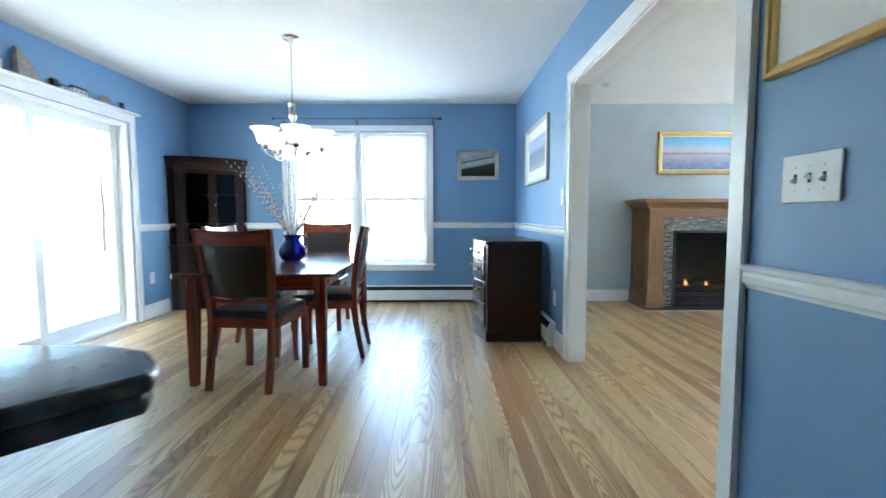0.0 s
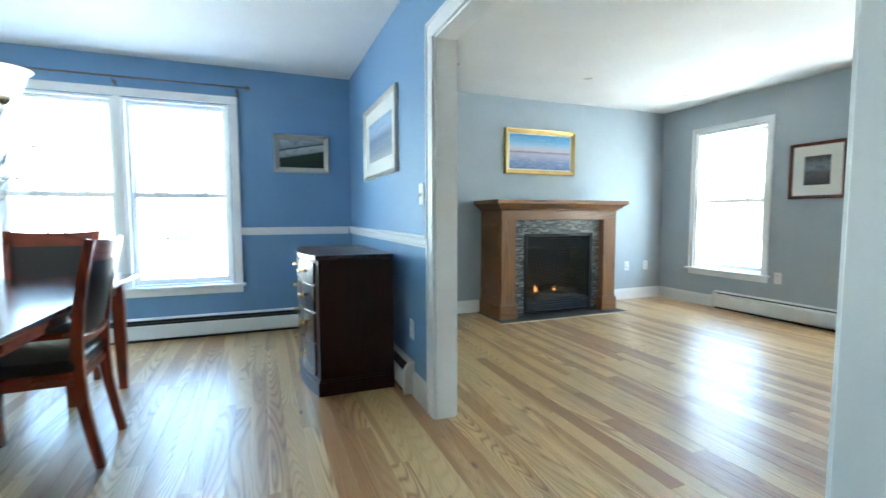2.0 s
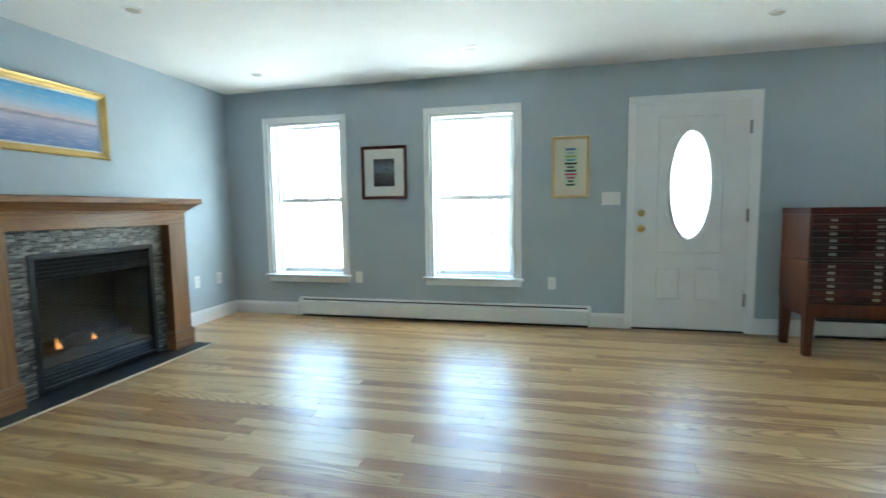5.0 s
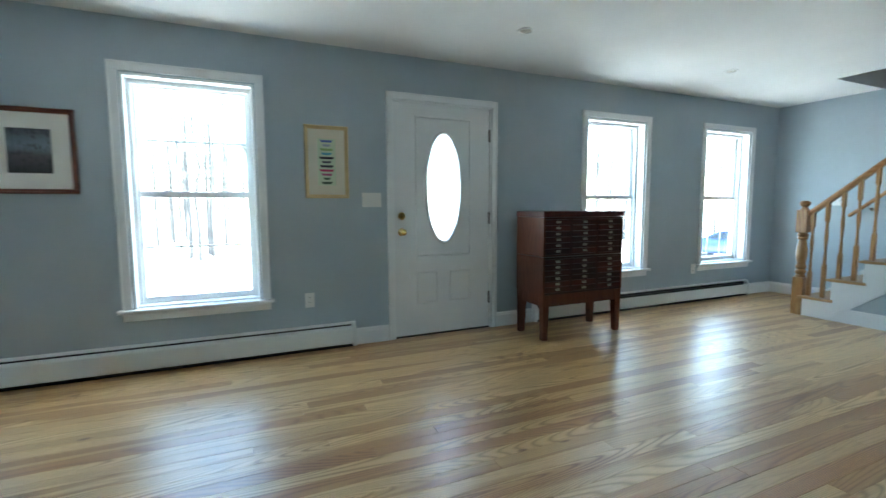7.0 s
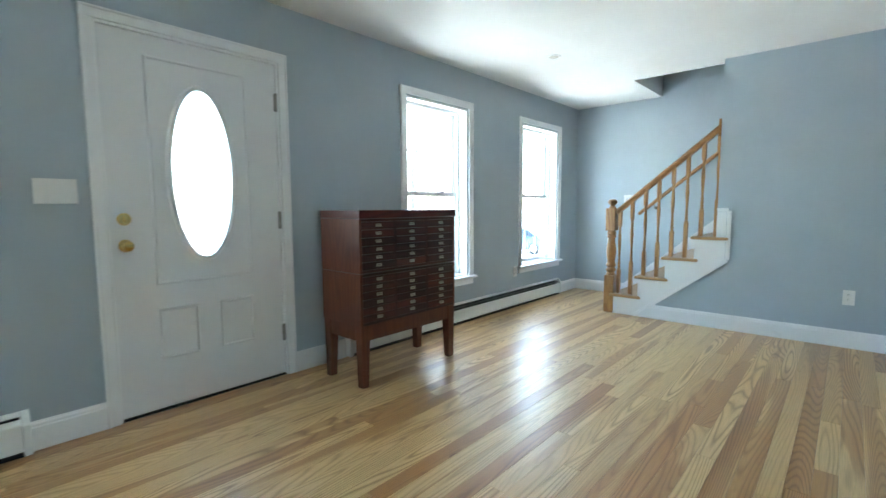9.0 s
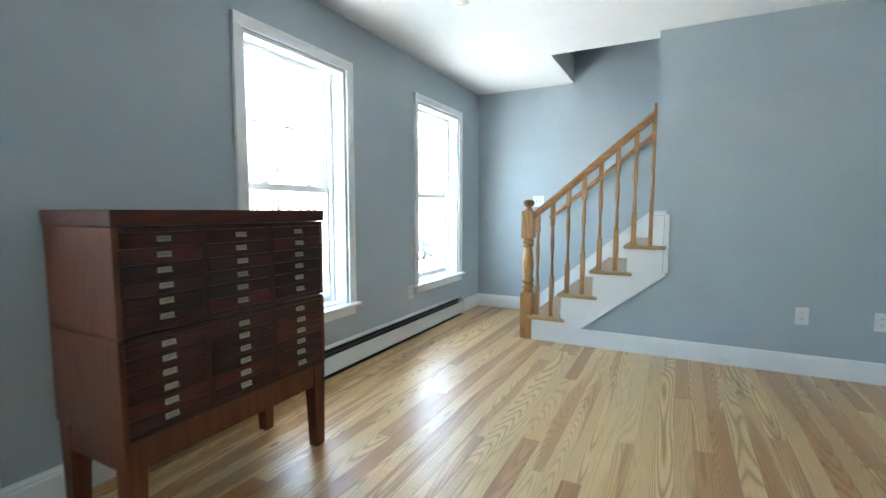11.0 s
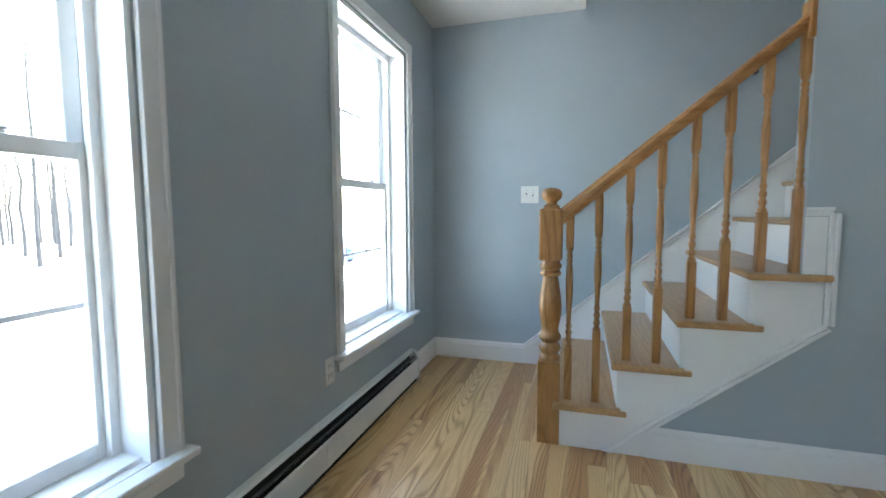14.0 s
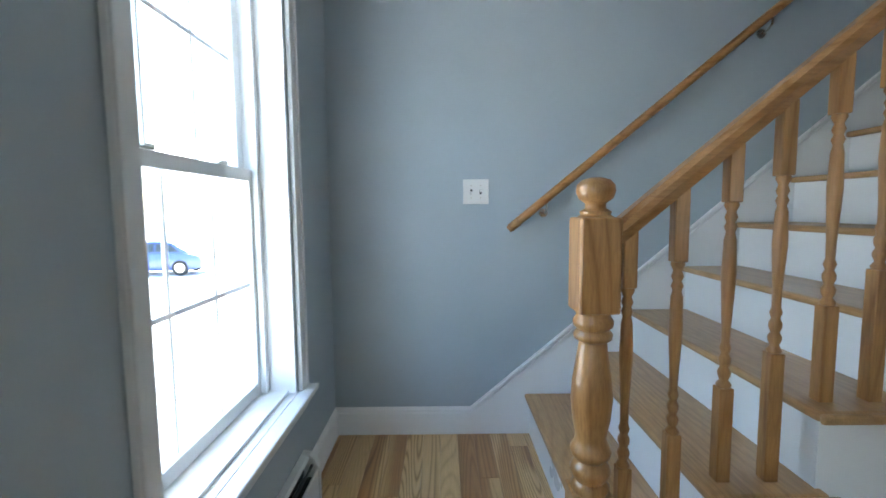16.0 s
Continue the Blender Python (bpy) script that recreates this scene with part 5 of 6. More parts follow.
# bow-front chest of drawers against the partition
dr = thing("bow_front_chest", pose(0, 0, 0), "dark mahogany bow-front chest with four drawers and brass knobs", "chest of drawers")
DX0, DX1, DY0, DY1, DH = 0.86, 1.32, 4.05, 4.96, 0.86


def bow_slab(z0, z1, grow, bevel=0.0, bulge=0.075):
    n = 14
    pts = [(DX1, DY0 - grow), (DX0 - grow, DY0 - grow)]
    pts += [(DX0 - grow - bulge * 4 * (k / n) * (1 - k / n), DY0 - grow + (DY1 - DY0 + 2 * grow) * k / n) for k in range(1, n)]
    pts += [(DX0 - grow, DY1 + grow), (DX1, DY1 + grow)]
    return extrude([(x, y, z0) for x, y in pts], (0, 0, z1 - z0), bevel)


part("carcass", bow_slab(0.09, DH - 0.03, 0.0), MAHOG_Z, dr)
part("plinth", join(bow_slab(0.0, 0.085, 0.012), bow_slab(0.085, 0.10, 0.006)), MAHOG_Z, dr)
part("top", bow_slab(DH - 0.03, DH, 0.015, 0.004), MAHOG_X, dr, "polished dark top")
for k, (z0, z1) in enumerate(((0.115, 0.315), (0.325, 0.505), (0.515, 0.675), (0.685, 0.815))):
    n = 12
    pts = []
    for s in (0.0, 1.0):
        row = []
        for j in range(n + 1):
            t = 0.05 + 0.9 * j / n
            row.append((DX0 - 0.0 - 0.075 * 4 * t * (1 - t) - (0.012 if s else -0.004), DY0 + (DY1 - DY0) * t))
        pts += row if s == 0 else row[::-1]
    d1 = part("drawer", extrude([(x, y, z0) for x, y in pts], (0, 0, z1 - z0), 0.003), MAHOG_X, dr)
    for t in (0.25, 0.75):
        kx2 = DX0 - 0.075 * 4 * t * (1 - t) - 0.012
        part("knob", smooth(moved(lathe([(0.022, 0), (0.02, 0.003), (0.007, 0.006), (0.006, 0.018), (0.014, 0.024), (0.014, 0.03), (0.002, 0.034)], 14), Matrix.Translation((kx2, DY0 + (DY1 - DY0) * t, (z0 + z1) / 2)) @ pose(0, 0, 0, 0, -90, 0))), BRASS, d1, "brass knob with a round rose")

# file chest with thirty-six shallow drawers
FCX0, FCX1, FCY0, FCY1 = 4.952, 5.365, -0.375, 0.518
fc = thing("file_drawer_chest", pose(0, 0, 0), "reddish-brown wooden file cabinet with thirty-six shallow drawers on legs", "file cabinet")
part("top", box(FCX0 - 0.004, FCY0 - 0.004, 1.072, FCX1, FCY1 + 0.004, 1.122, 0.003), CASE_FRONT, fc)
for z0, z1 in ((0.40, 0.728), (0.732, 1.070)):
    t = 0.018
    for y0_, y1_ in ((FCY0, FCY0 + t), (FCY1 - t, FCY1)):
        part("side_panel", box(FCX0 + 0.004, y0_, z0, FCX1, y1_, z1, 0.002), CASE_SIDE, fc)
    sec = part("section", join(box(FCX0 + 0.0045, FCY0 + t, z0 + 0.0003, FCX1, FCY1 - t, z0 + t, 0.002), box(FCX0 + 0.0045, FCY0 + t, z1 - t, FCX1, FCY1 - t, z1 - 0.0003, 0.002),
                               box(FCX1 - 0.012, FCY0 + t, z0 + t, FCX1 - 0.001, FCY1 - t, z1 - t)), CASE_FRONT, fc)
    for f in (1 / 3, 2 / 3):
        part("divider", box(FCX0 + 0.005, FCY0 + (FCY1 - FCY0) * f - 0.010, z0 + t, FCX1 - 0.012, FCY0 + (FCY1 - FCY0) * f + 0.010, z1 - t), CASE_FRONT, fc)
    dh = (z1 - z0 - 2 * t) / 6
    cw = (FCY1 - FCY0) / 3
    for c in range(3):
        ya, yb = FCY0 + cw * c + (t if c == 0 else 0.010) + 0.002, FCY0 + cw * (c + 1) - (t if c == 2 else 0.010) - 0.002
        for q in range(6):
            za = z0 + t + dh * q
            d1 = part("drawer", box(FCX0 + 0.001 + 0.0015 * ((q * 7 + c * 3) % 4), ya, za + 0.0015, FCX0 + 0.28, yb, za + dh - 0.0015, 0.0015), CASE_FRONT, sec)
            yc, zc = (ya + yb) / 2, za + dh * 0.58
            fx = FCX0 + 0.001 + 0.0015 * ((q * 7 + c * 3) % 4)
            part("label_card", box(fx - 0.002, yc - 0.0185, zc - 0.0045, fx - 0.0005, yc + 0.0185, zc + 0.0045), CARD, d1, "aged paper label")
            part("label_pull", join(moved(ring_frame(0.044, 0.015, [(0, 0), (0, -0.003), (0.003, -0.004), (0.004, -0.002), (0.004, 0)]), pose(fx - 0.0004, yc, zc, 0, 0, -90)), extrude([(fx - 0.0005, yc - 0.023, zc - 0.006), (fx - 0.011, yc - 0.021, zc - 0.009), (fx - 0.010, yc - 0.021, zc - 0.0105), (fx - 0.0005, yc - 0.023, zc - 0.008)], (0, 0.046, 0))), PEWTER, d1)
part("apron", join(box(FCX0 + 0.012, FCY0 + 0.07, 0.30, FCX0 + 0.032, FCY1 - 0.07, 0.399), box(FCX1 - 0.032, FCY0 + 0.07, 0.30, FCX1 - 0.012, FCY1 - 0.07, 0.399), box(FCX0 + 0.07, FCY0 + 0.012, 0.30, FCX1 - 0.07, FCY0 + 0.032, 0.399), box(FCX0 + 0.07, FCY1 - 0.032, 0.30, FCX1 - 0.07, FCY1 - 0.012, 0.399)), CASE_SIDE, fc)
for x in (FCX0 + 0.004, FCX1 - 0.074):
    for y in (FCY0 + 0.004, FCY1 - 0.074):
        bm = box(x, y, 0.0, x + 0.07, y + 0.07, 0.399, 0.004)
        for v in bm.verts:
            if v.co.z < 0.2:
                v.co.x += (x + (0.02 if x < FCX0 + 0.1 else 0.05) - v.co.x) * 0.28
                v.co.y += (y + (0.02 if y < FCY0 + 0.1 else 0.05) - v.co.y) * 0.28
        part("leg", bm, CASE_SIDE, fc)

# stone counter with a clipped corner, where the walk begins
ct = thing("kitchen_counter", pose(0, 0, 0), "dark granite counter top with a clipped corner on a white base", "counter")
out = [(-1.5, 0.795), (0.032, 0.795), (0.097, 0.77), (0.142, 0.72), (0.157, 0.685), (-0.048, 0.43), (-1.5, 0.43)]
part("upper_slab", extrude([(x, y, 0.90) for x, y in out], (0, 0, 0.02), 0.006), COUNTER, ct)
part("lower_slab", extrude([(x - 0.008 if x > -1 else x, y, 0.876) for x, y in out], (0, 0, 0.0235), 0.006), COUNTER, ct)
part("base", box(-1.45, 0.45, 0.0, -0.15, 0.70, 0.8755, 0.003), MAHOG_Z, ct, "dark base panel")

# ---------------------------------------------------------------- pictures
def framed(name, m, w, h, frame_mat, fw, art, label, mat_board=None, mw=0.0, deep=0.028, inner=None):
    ob = thing(name, m, label, "picture")
    part("frame", ring_frame(w, h, [(0, -0.001), (0, -deep * 0.7), (fw * 0.15, -deep), (fw * 0.4, -deep * 0.92), (fw * 0.55, -deep * 0.7), (fw * 0.85, -deep * 0.55), (fw, -deep * 0.4), (fw, -0.001)]), frame_mat, ob)
    iw, ih = w - 2 * fw, h - 2 * fw
    if inner:
        part("liner", ring_frame(iw, ih, [(0, -0.003), (0, -deep * 0.42), (0.012, -deep * 0.3), (0.012, -0.003)]), inner, ob)
        iw, ih = iw - 0.024, ih - 0.024
    if mat_board:
        part("mat", ring_frame(iw, ih, [(0, -0.004), (0, -0.009), (mw - 0.002, -0.009), (mw, -0.006), (mw, -0.004)]), mat_board, ob)
        iw, ih = iw - 2 * mw, ih - 2 * mw
    part("art", box(-iw / 2, -0.006, -ih / 2, iw / 2, -0.002, ih / 2), art, ob)
    return ob


SEA = picture("harbour_sunset", [(0.0, (0.09, 0.17, 0.38)), (0.25, (0.22, 0.28, 0.47)), (0.44, (0.46, 0.43, 0.55)), (0.50, (0.20, 0.20, 0.30)), (0.53, (0.62, 0.50, 0.52)), (0.64, (0.46, 0.58, 0.70)), (0.80, (0.20, 0.48, 0.72)), (1.0, (0.09, 0.35, 0.66))], (0.72, 0.68, 0.70), (2.2, 1, 11), 0.30)
framed("painting", pose(3.632, N, 1.838), 0.965, 0.52, GOLD, 0.05, SEA, "seascape painting at dusk in a broad gold frame", None, 0, 0.04, MAT_BOARD)
COAST = picture("dark_coast", [(0.0, (0.008, 0.016, 0.007)), (0.22, (0.018, 0.036, 0.012)), (0.30, (0.012, 0.022, 0.012)), (0.36, (0.40, 0.41, 0.41)), (0.56, (0.55, 0.57, 0.57)), (0.60, (0.015, 0.022, 0.022)), (0.66, (0.30, 0.34, 0.37)), (1.0, (0.5, 0.55, 0.6))], (0.015, 0.034, 0.013), (1.2, 1, 2), 0.5, 0.3)
framed("painting", pose(0.935, N, 1.69), 0.51, 0.36, SILVER, 0.05, COAST, "small dark coastal landscape in a silver frame", None, 0, 0.035)
HILL = picture("blue_hill", [(0.0, (0.45, 0.45, 0.44)), (0.2, (0.22, 0.28, 0.36)), (0.55, (0.12, 0.20, 0.36)), (0.7, (0.34, 0.45, 0.62)), (1.0, (0.30, 0.48, 0.70))], (0.30, 0.30, 0.34), (2, 1, 3), 0.6)
framed("framed_print", pose(PB, 4.655, 1.67, 0, 0, -90), 0.97, 0.57, SILVER, 0.035, HILL, "misty blue landscape print in a silver frame", MAT_BOARD, 0.10)
PALE = picture("pale_print", [(0.0, (0.62, 0.62, 0.60)), (1.0, (0.70, 0.71, 0.72))], (0.48, 0.52, 0.56), (2, 1, 3), 0.5)
framed("framed_print", pose(PB, 1.12, 1.78, 0, 0, -90), 0.86, 0.64, GOLD, 0.035, PALE, "pale print with a wide mat in a gold frame", MAT_BOARD, 0.13)
ROOM = picture("dark_room_print", [(0.0, (0.03, 0.03, 0.035)), (0.4, (0.10, 0.10, 0.11)), (0.6, (0.22, 0.27, 0.32)), (1.0, (0.06, 0.07, 0.08))], (0.02, 0.02, 0.025), (3, 1, 2), 0.8)
framed("framed_print", pose(E, 4.06, 1.53, 0, 0, -90), 0.49, 0.545, RED_FRAME, 0.032, ROOM, "dark photograph with white mat in a red-brown frame", MAT_BOARD, 0.10)
PAPER = plain("pale_green_paper", (0.58, 0.66, 0.50), 0.8, 0, 0.05, 60, 0.02)
fr = framed("framed_print", pose(E, 2.20, 1.525, 0, 0, -90), 0.345, 0.575, PALE_GOLD, 0.03, PAPER, "narrow print of stacked boats in a pale gold frame", CREAM, 0.072)
rows = [((0.10, 0.16, 0.45), 0.10), ((0.35, 0.42, 0.50), 0.07), ((0.30, 0.45, 0.18), 0.11), ((0.12, 0.38, 0.50), 0.09), ((0.02, 0.02, 0.03), 0.12), ((0.10, 0.10, 0.12), 0.08), ((0.04, 0.04, 0.05), 0.11), ((0.45, 0.06, 0.14), 0.12), ((0.35, 0.10, 0.20), 0.09), ((0.06, 0.10, 0.07), 0.06), ((0.04, 0.08, 0.05), 0.09)]
for k, (c, w) in enumerate(rows):
    z = 0.165 - k * 0.033
    part("boat_figure", extrude([(-w / 2, -0.0066, z + 0.009), (-w / 2 + 0.012, -0.0066, z - 0.009), (w / 2 - 0.012, -0.0066, z - 0.009), (w / 2, -0.0066, z + 0.009)], (0, 0.0006, 0)), plain("boat_ink", c, 0.8, 0, 0.15, 60, 0.0), fr)

# ---------------------------------------------------------------- switches and sockets
def plate(m, w, h, kind, n=1):
    name, cat = ("light_switch", "switch") if kind != "socket" else ("wall_socket", "socket")
    lab = {"toggle": "white light switch plate with %s" % ("one toggle", "two toggles", "three toggles")[n - 1], "rocker": "white light switch plate with three wide rockers", "socket": "white double power outlet on the wall"}[kind]
    ob = thing(name, m, lab, cat)
    part("plate", box(-w / 2, -0.007, -h / 2, w / 2, -0.0006, h / 2, 0.0025), PLASTIC, ob)
    if kind == "socket":
        for z in (-0.021, 0.021):
            f = part("outlet_face", box(-0.016, -0.0085, z - 0.015, 0.016, -0.0065, z + 0.015, 0.004), PLASTIC, ob)
            for x in (-0.006, 0.006):
                part("slot", box(x - 0.0012, -0.0092, z - 0.002, x + 0.0012, -0.0084, z + 0.008), DARK, f)
    for k in range(n if kind != "socket" else 0):
        x = (k - (n - 1) / 2) * 0.046
        if kind == "toggle":
            part("toggle_slot", box(x - 0.005, -0.0076, -0.012, x + 0.005, -0.0066, 0.012), DARK, ob)
            part("toggle", moved(box(-0.004, -0.016, -0.005, 0.004, 0.0, 0.005, 0.0015), pose(x, -0.006, 0, (-30 if k % 2 else 30))), PLASTIC, ob)
        else:
            part("rocker", moved(box(-0.0165, -0.004, -0.033, 0.0165, 0.0, 0.033, 0.0015), pose(x, -0.0068, 0, 3)), PLASTIC, ob)
    if kind == "toggle":
        for k in range(n):
            for z in (-0.03, 0.03):
                x = (k - (n - 1) / 2) * 0.046
                part("screw", moved(lathe([(0.003, 0), (0.002, 0.001)], 8), pose(x, -0.0068, z, 90)), PEWTER, ob)


plate(pose(PB, 1.385, 1.175, 0, 0, -90), 0.185, 0.125, "toggle", 3)
plate(pose(PB, 3.715, 1.22, 0, 0, -90), 0.075, 0.12, "toggle", 1)
plate(pose(PB, 3.905, 0.40, 0, 0, -90), 0.075, 0.12, "socket")
plate(pose(W, 5.05, 0.42, 0, 0, 90), 0.075, 0.12, "socket")
plate(pose(E, 1.835, 1.225, 0, 0, -90), 0.165, 0.12, "rocker", 3)
plate(pose(4.855, S, 1.22, 0, 0, 180), 0.125, 0.12, "toggle", 2)
for x in (4.99, 5.31):
    plate(pose(x, N, 0.435), 0.075, 0.12, "socket")
for y, z in ((2.365, 0.415), (4.37, 0.435), (-2.165, 0.40)):
    plate(pose(E, y, z, 0, 0, -90), 0.075, 0.12, "socket")
for x in (2.71, 2.30):
    plate(pose(x, SY, 0.405, 0, 0, 180), 0.075, 0.12, "socket")

# recessed lights
for x, y in ((2.19, 5.08), (3.58, 5.0), (5.01, 5.11), (4.82, 3.02), (4.70, 0.90), (4.75, -1.48)):
    ob = thing("recessed_light", pose(x, y, H), "small white recessed ceiling light, switched off", "ceiling light", "recessed lights of the living room")
    part("trim_ring", smooth(lathe([(0.062, -0.0005), (0.062, -0.004), (0.05, -0.007), (0.044, -0.004), (0.044, -0.0005)], 24, False), 60), PLASTIC, ob)
    part("lens", smooth(lathe([(0.043, -0.001), (0.03, -0.004), (0.001, -0.006)], 20)), PEWTER, ob)

# curtain rod over the dining window
rodm = plain("rod_metal", (0.20, 0.19, 0.18), 0.35, 0.9, 0.1, 80, 0.03)
cr = thing("curtain_rod", pose(0, 0, 0), "slim bare metal curtain rod with small finials", "curtain rod")
part("rod", smooth(tube([(-1.52, N - 0.075, 2.245), (0.44, N - 0.075, 2.245)], 0.009, 10)), rodm, cr)
for x, s in ((-1.52, -1), (0.44, 1)):
    part("finial", smooth(moved(lathe([(0.009, 0), (0.014, 0.004), (0.010, 0.012), (0.022, 0.026), (0.022, 0.036), (0.008, 0.048), (0.001, 0.05)], 14), pose(x, N - 0.075, 2.245, 0, 90 * s, 0))), rodm, cr)
for x in (-1.44, -0.55, 0.38):
    part("bracket", smooth(join(tube([(x, N - 0.004, 2.20), (x, N - 0.05, 2.20), (x, N - 0.075, 2.215), (x, N - 0.075, 2.238)], 0.006, 8), box(x - 0.012, N - 0.006, 2.17, x + 0.012, N - 0.0005, 2.235, 0.002))), rodm, cr)

# ledge over the sliding door, with small figures on it
structure("trim_door_ledge", box(W + 0.0005, SL_Y0 - 0.09, SL_T + 0.0805, W + 0.075, SL_Y1 + 0.09, SL_T + 0.10, 0.004), TRIM, "narrow white ledge over the sliding door", "trim")
LZ = SL_T + 0.1004
GREYSTONE = plain("weathered_clay", (0.30, 0.28, 0.25), 0.85, 0, 0.25, 40, 0.4, stain=30)
WHITECLAY = plain("white_clay", (0.60, 0.60, 0.60), 0.8, 0, 0.1, 40, 0.3)
SLATE = plain("slate_clay", (0.09, 0.10, 0.12), 0.7, 0, 0.2, 40, 0.3)


def cottage(y, w, d, h, roof, mat, lab, tower=0.0):
    ob = thing("ceramic_house", pose(W + 0.04, y, LZ), lab, "figurine", "little houses on the door ledge")
    part("walls", box(-d / 2, -w / 2, 0, d / 2, w / 2, h, 0.002), mat, ob)
    part("roof", extrude([(-d / 2 - 0.004, -w / 2 - 0.004, h), (d / 2 + 0.004, -w / 2 - 0.004, h), (0, -w / 2 - 0.004, h + roof)], (0, w + 0.008, 0)), SLATE, ob)
    for k in range(max(1, int(w / 0.04))):
        yy = -w / 2 + (k + 0.5) * w / max(1, int(w / 0.04))
        part("window", box(d / 2 - 0.001, yy - 0.008, h * 0.4, d / 2 + 0.0015, yy + 0.008, h * 0.75), SLATE, ob)
    if tower:
        part("tower", box(-0.015, -w / 2 + 0.001, 0.001, 0.015, -w / 2 + 0.03, tower, 0.002), mat, ob)


cottage(3.40, 0.10, 0.045, 0.07, 0.03, WHITECLAY, "small white clay house on the door ledge")
for k in range(1):
    ob = thing("ceramic_house", pose(W + 0.04, 3.66, LZ), "tall stepped grey clay building on the door ledge", "figurine", "little houses on the door ledge")
    for q, (w, h) in enumerate(((0.17, 0.05), (0.14, 0.095), (0.11, 0.135), (0.075, 0.165), (0.035, 0.20))):
        part("tier", box(-0.024 + 0.003 * q, -0.085 + 0.0, 0.0 if q == 0 else (0.05, 0.095, 0.135, 0.165)[q - 1], 0.024 - 0.003 * q, -0.085 + w, h, 0.002), GREYSTONE, ob)
cottage(3.90, 0.045, 0.035, 0.05, 0.02, SLATE, "tiny dark clay house on the door ledge")
cottage(3.98, 0.05, 0.035, 0.028, 0.015, WHITECLAY, "tiny white clay house on the door ledge")
cottage(4.14, 0.15, 0.045, 0.045, 0.025, WHITECLAY, "long white clay house with a dark roof on the ledge")
ob = thing("stone_figure", pose(W + 0.04, 4.44, LZ), "rounded mossy brown stone on the door ledge", "figurine")
b1 = bmesh.new()
bmesh.ops.create_icosphere(b1, subdivisions=3, radius=1)
for v in b1.verts:
    v.co = Vector((v.co.x * 0.03, v.co.y * 0.085, max(0, v.co.z) * 0.07)) * (1 + 0.18 * noise.noise(v.co * 3))
part("stone", smooth(b1, 60), GREYSTONE, ob)
cottage(4.66, 0.035, 0.03, 0.055, 0.01, SLATE, "small dark lantern house on the door ledge")

# ---------------------------------------------------------------- outdoors
def land(x, y):
    dx, dy = max(0, W - 1 - x, x - E - 1), max(0, S - 1 - y, y - N - 1)
    d = math.hypot(dx, dy)
    return -0.45 - 1.05 * min(1, d / 14) + 0.12 * math.sin(x * 0.31) * math.cos(y * 0.27) * min(1, d / 6)


ticks = [-900, -300, -120, -60, -45] + [-36 + 2 * k for k in range(40)] + [50, 62, 120, 300, 900]
bm = bmesh.new()
grid = [[bm.verts.new((x, y, land(x, y))) for x in ticks] for y in ticks]
for j in range(len(ticks) - 1):
    for k in range(len(ticks) - 1):
        bm.faces.new((grid[j][k], grid[j][k + 1], grid[j + 1][k + 1], grid[j + 1][k]))
structure("ground", smooth(bm, 80), SNOW, "snow-covered ground round the house", "ground")


def tree(seed, tall):
    r = random.Random(seed)
    ob = thing("bare_tree", pose(0, 0, 0), "slender leafless woodland tree in winter", "tree", "woods round the house")
    bend = [Vector((r.uniform(-0.05, 0.05) * k, r.uniform(-0.05, 0.05) * k, tall * k / 6)) for k in range(7)]
    rad = [0.12, 0.10, 0.085, 0.07, 0.05, 0.03, 0.01]
    part("trunk", smooth(tube(bend, rad, 8), 60), BARK, ob)
    limbs = []
    for k in range(26):
        f = r.uniform(0.3, 0.97) * 6
        i = min(5, int(f))
        p = bend[i].lerp(bend[i + 1], f - i)
        a, l = r.uniform(0, 6.28), (1.15 - f / 6) * r.uniform(1.4, 2.8) + 0.4
        d = Vector((math.cos(a), math.sin(a), r.uniform(0.5, 1.1)))
        q = p + d * l * 0.5 + Vector((0, 0, 0.1))
        e = p + d * l
        limbs.append(tube([p, q, e], [0.03, 0.018, 0.005], 5))
        for s in range(3):
            g = q.lerp(e, r.uniform(0, 0.8))
            a2 = a + r.uniform(-1.2, 1.2)
            limbs.append(tube([g, g + Vector((math.cos(a2), math.sin(a2), r.uniform(0.3, 1))) * l * 0.4], [0.010, 0.003], 4))
    part("limbs", join(*limbs), BARK, ob)
    return ob


kinds = [tree(1, 11), tree(2, 13), tree(3, 9.5)]
rng = random.Random(8)
spots = []
for k in range(240):
    side = k % 5
    if side < 3:
        x, y = rng.uniform(27, 58), rng.uniform(-42, 34)
    elif side == 3:
        x, y = rng.uniform(-24, 20), rng.uniform(26, 50)
    else:
        x, y = rng.uniform(-50, -24), rng.uniform(-16, 26)
    spots.append((x, y))
for k, (x, y) in enumerate(spots):
    m = pose(x, y, land(x, y) - 0.15, 0, 0, rng.uniform(0, 360))
    if k < 3:
        kinds[k].matrix_basis = m
    else:
        copy_thing(kinds[k % 3], m)

# parked car beyond the drive
CAR = plain("blue_car_paint", (0.05, 0.085, 0.26), 0.25, 0.1, 0.05, 90, 0.02, coat=0.8)
TYRE = plain("tyre_rubber", (0.02, 0.02, 0.02), 0.8, 0, 0.1, 60, 0.3)
CARGLASS = plain("dark_car_glass", (0.02, 0.025, 0.03), 0.08, 0, 0.1, 20, 0.0)
kx_, ky_ = 17.5, -21.0
car = thing("parked_car", pose(kx_, ky_, land(kx_, ky_), 0, 0, 8), "blue compact sedan parked at the edge of the woods", "car")
side = [(-2.2, 0.32), (-2.24, 0.62), (-2.1, 0.86), (-1.55, 0.95), (1.0, 0.97), (1.9, 0.86), (2.2, 0.66), (2.22, 0.34), (1.72, 0.22), (-1.7, 0.22)]
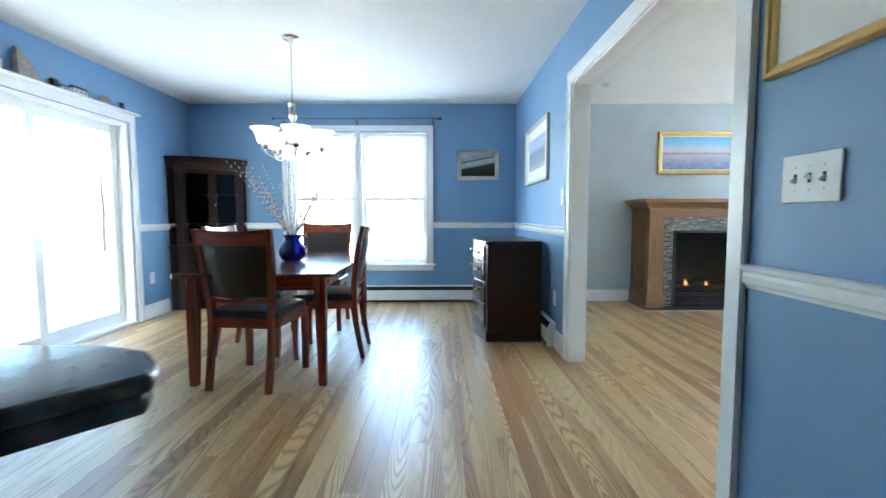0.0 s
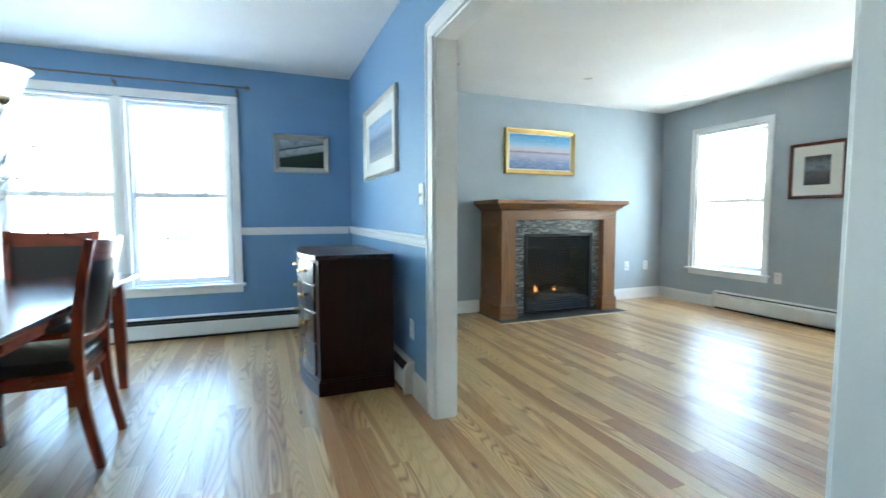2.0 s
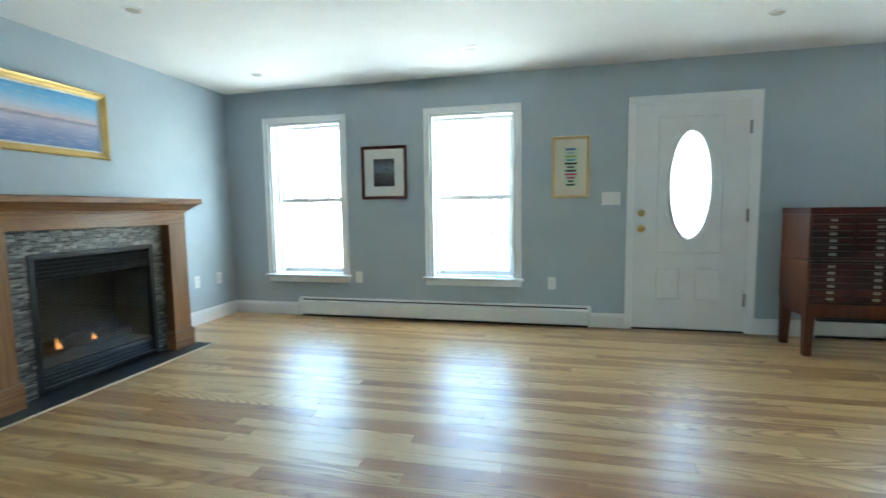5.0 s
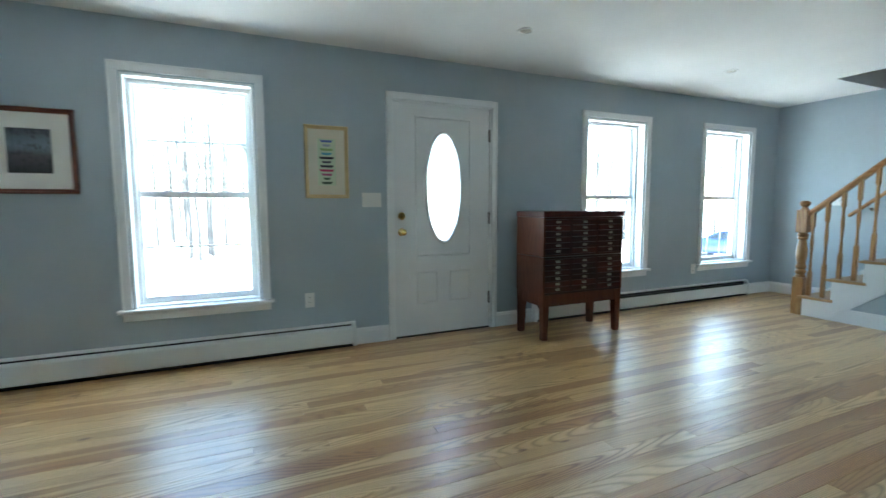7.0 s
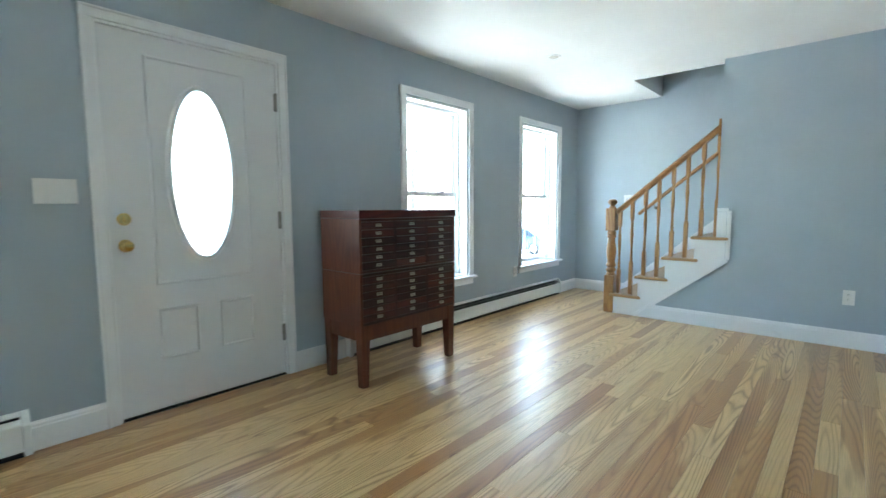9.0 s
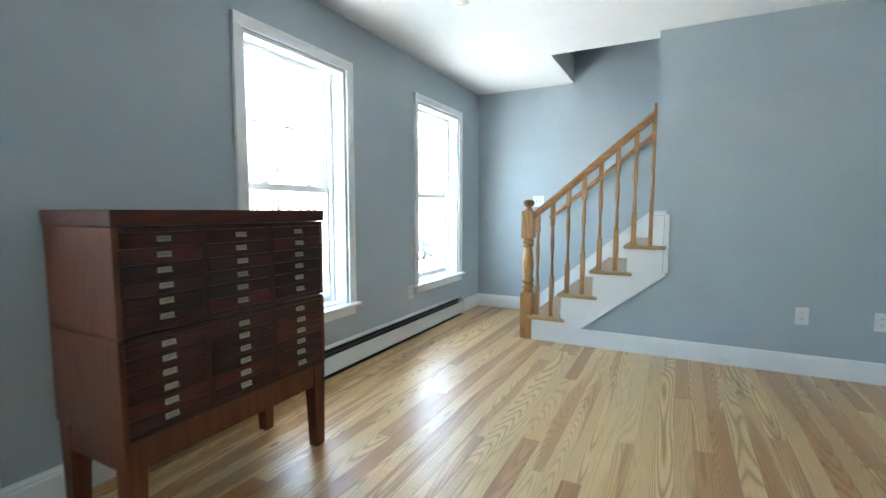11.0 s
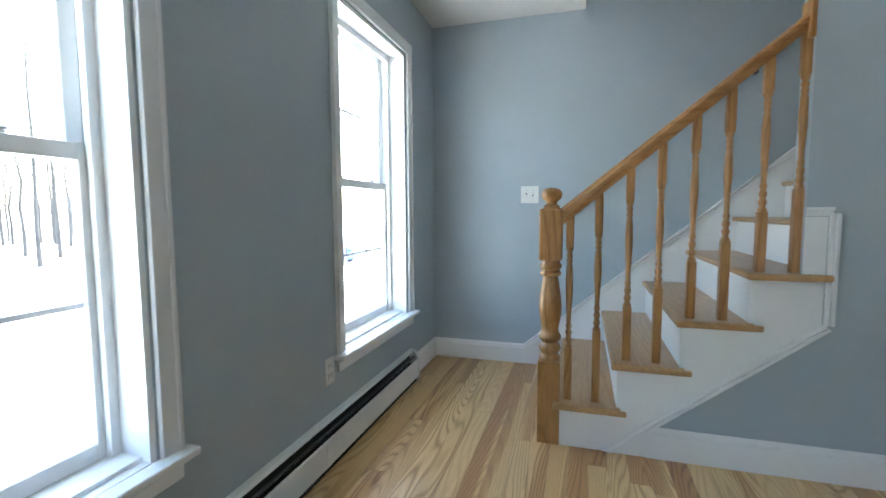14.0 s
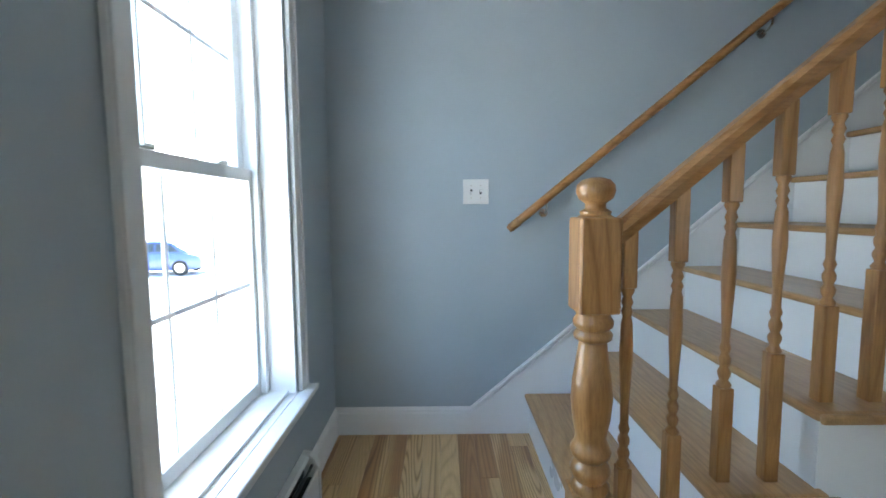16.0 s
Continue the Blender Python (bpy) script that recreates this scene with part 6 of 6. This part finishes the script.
part("body", smooth(extrude([(x, -0.88, z) for x, z in side], (0, 1.76, 0), 0.06), 35), CAR, car)
roof = [(-1.75, 0.94), (-1.1, 1.36), (-0.4, 1.45), (0.25, 1.42), (1.2, 0.95)]
bm = extrude([(x, -0.8, z) for x, z in roof], (0, 1.6, 0), 0.04)
for v in bm.verts:
    v.co.y *= 1 - 0.28 * max(0, v.co.z - 0.95)
part("cabin", smooth(bm, 35), CAR, car)
for s in (-1, 1):
    for pts in ([(-1.38, 1.0), (-1.0, 1.30), (-0.45, 1.37), (-0.42, 1.0)], [(-0.36, 1.0), (-0.38, 1.37), (0.2, 1.34), (0.9, 1.0)]):
        part("window", extrude([(x, s * (0.815 * (1 - 0.28 * max(0, z - 0.95))) - 0.012, z) for x, z in pts], (0, 0.024, 0)), CARGLASS, car)
for x in (-1.38, 1.38):
    for s in (-1, 1):
        w = part("wheel", smooth(moved(lathe([(0.2, -0.1), (0.31, -0.1), (0.33, -0.07), (0.33, 0.07), (0.31, 0.1), (0.2, 0.1)], 24), pose(x, s * 0.80, 0.33, 90)), 40), TYRE, car)
        part("rim", smooth(moved(lathe([(0.02, 0.0), (0.2, 0.012), (0.205, -0.04)], 20), pose(x, s * 0.90, 0.33, -90 * s)), 40), NICKEL, w)
    part("lamp", box(2.1 if x > 0 else -2.26, -0.78, 0.62, 2.24 if x > 0 else -2.12, -0.45, 0.76, 0.02), PLASTIC, car)

# ---------------------------------------------------------------- floor boards
BW = 0.083
rng = random.Random(11)
floor_ob = bpy.data.objects["floor"]
rest = bmesh.new()
shared = {}


def plank_mesh(length):
    key = round(length, 1)
    if key not in shared:
        g = 0.0002
        L = key / 2 - g
        w = BW / 2 - g
        c = 0.0007
        me = bpy.data.meshes.new("floor_board")
        v = [(-w, -L, -0.03), (w, -L, -0.03), (w, L, -0.03), (-w, L, -0.03), (-w, -L, -c), (w, -L, -c), (w, L, -c), (-w, L, -c), (-w + c, -L + c, 0), (w - c, -L + c, 0), (w - c, L - c, 0), (-w + c, L - c, 0)]
        f = [(0, 1, 5, 4), (1, 2, 6, 5), (2, 3, 7, 6), (3, 0, 4, 7), (4, 5, 9, 8), (5, 6, 10, 9), (6, 7, 11, 10), (7, 4, 8, 11), (8, 9, 10, 11)]
        me.from_pydata(v, [], f)
        me.materials.append(FLOOR)
        shared[key] = me
    return shared[key]


boards = []
x = W
while x < E:
    w = min(BW, E - x)
    y = S - rng.uniform(0, 1.8)
    while y < N:
        L = round(rng.choice([0.5, 0.9, 1.3, 1.7, 2.0, 2.3, 2.6, 2.9]) + rng.choice([0, 0.1]), 1)
        boards.append((x + BW / 2, y + L / 2, L))
        y += L
    x += BW
near = lambda b: (b[0] > 0.3 and b[1] > 1.0 and b[0] < 4.9 and b[1] < 5.0) or (b[0] > 2.6 and b[1] <= 1.0 and b[1] > -3.6)
count = 0
verts, faces = [], []
for bx, by, L in boards:
    inside = by + L / 2 <= N + 0.15 and by - L / 2 >= S - 0.15
    if near((bx, by)) and inside and count < 298:
        ob = new("board", plank_mesh(L))
        ob.parent = floor_ob
        ob.matrix_basis = pose(bx, by, 0)
        count += 1
    else:
        n0 = len(verts)
        me = plank_mesh(L)
        verts += [(v.co.x + bx, min(max(v.co.y + by, S - 0.1), N + 0.1), v.co.z) for v in me.vertices]
        faces += [tuple(i + n0 for i in p.vertices) for p in me.polygons]
me = bpy.data.meshes.new("boards_beyond")
me.from_pydata(verts, [], faces)
me.materials.append(FLOOR_REST)
ob = new("boards_beyond", me)
ob.parent = floor_ob
tagged(ob, "oak floor boards farther off", "", "", "stuff")
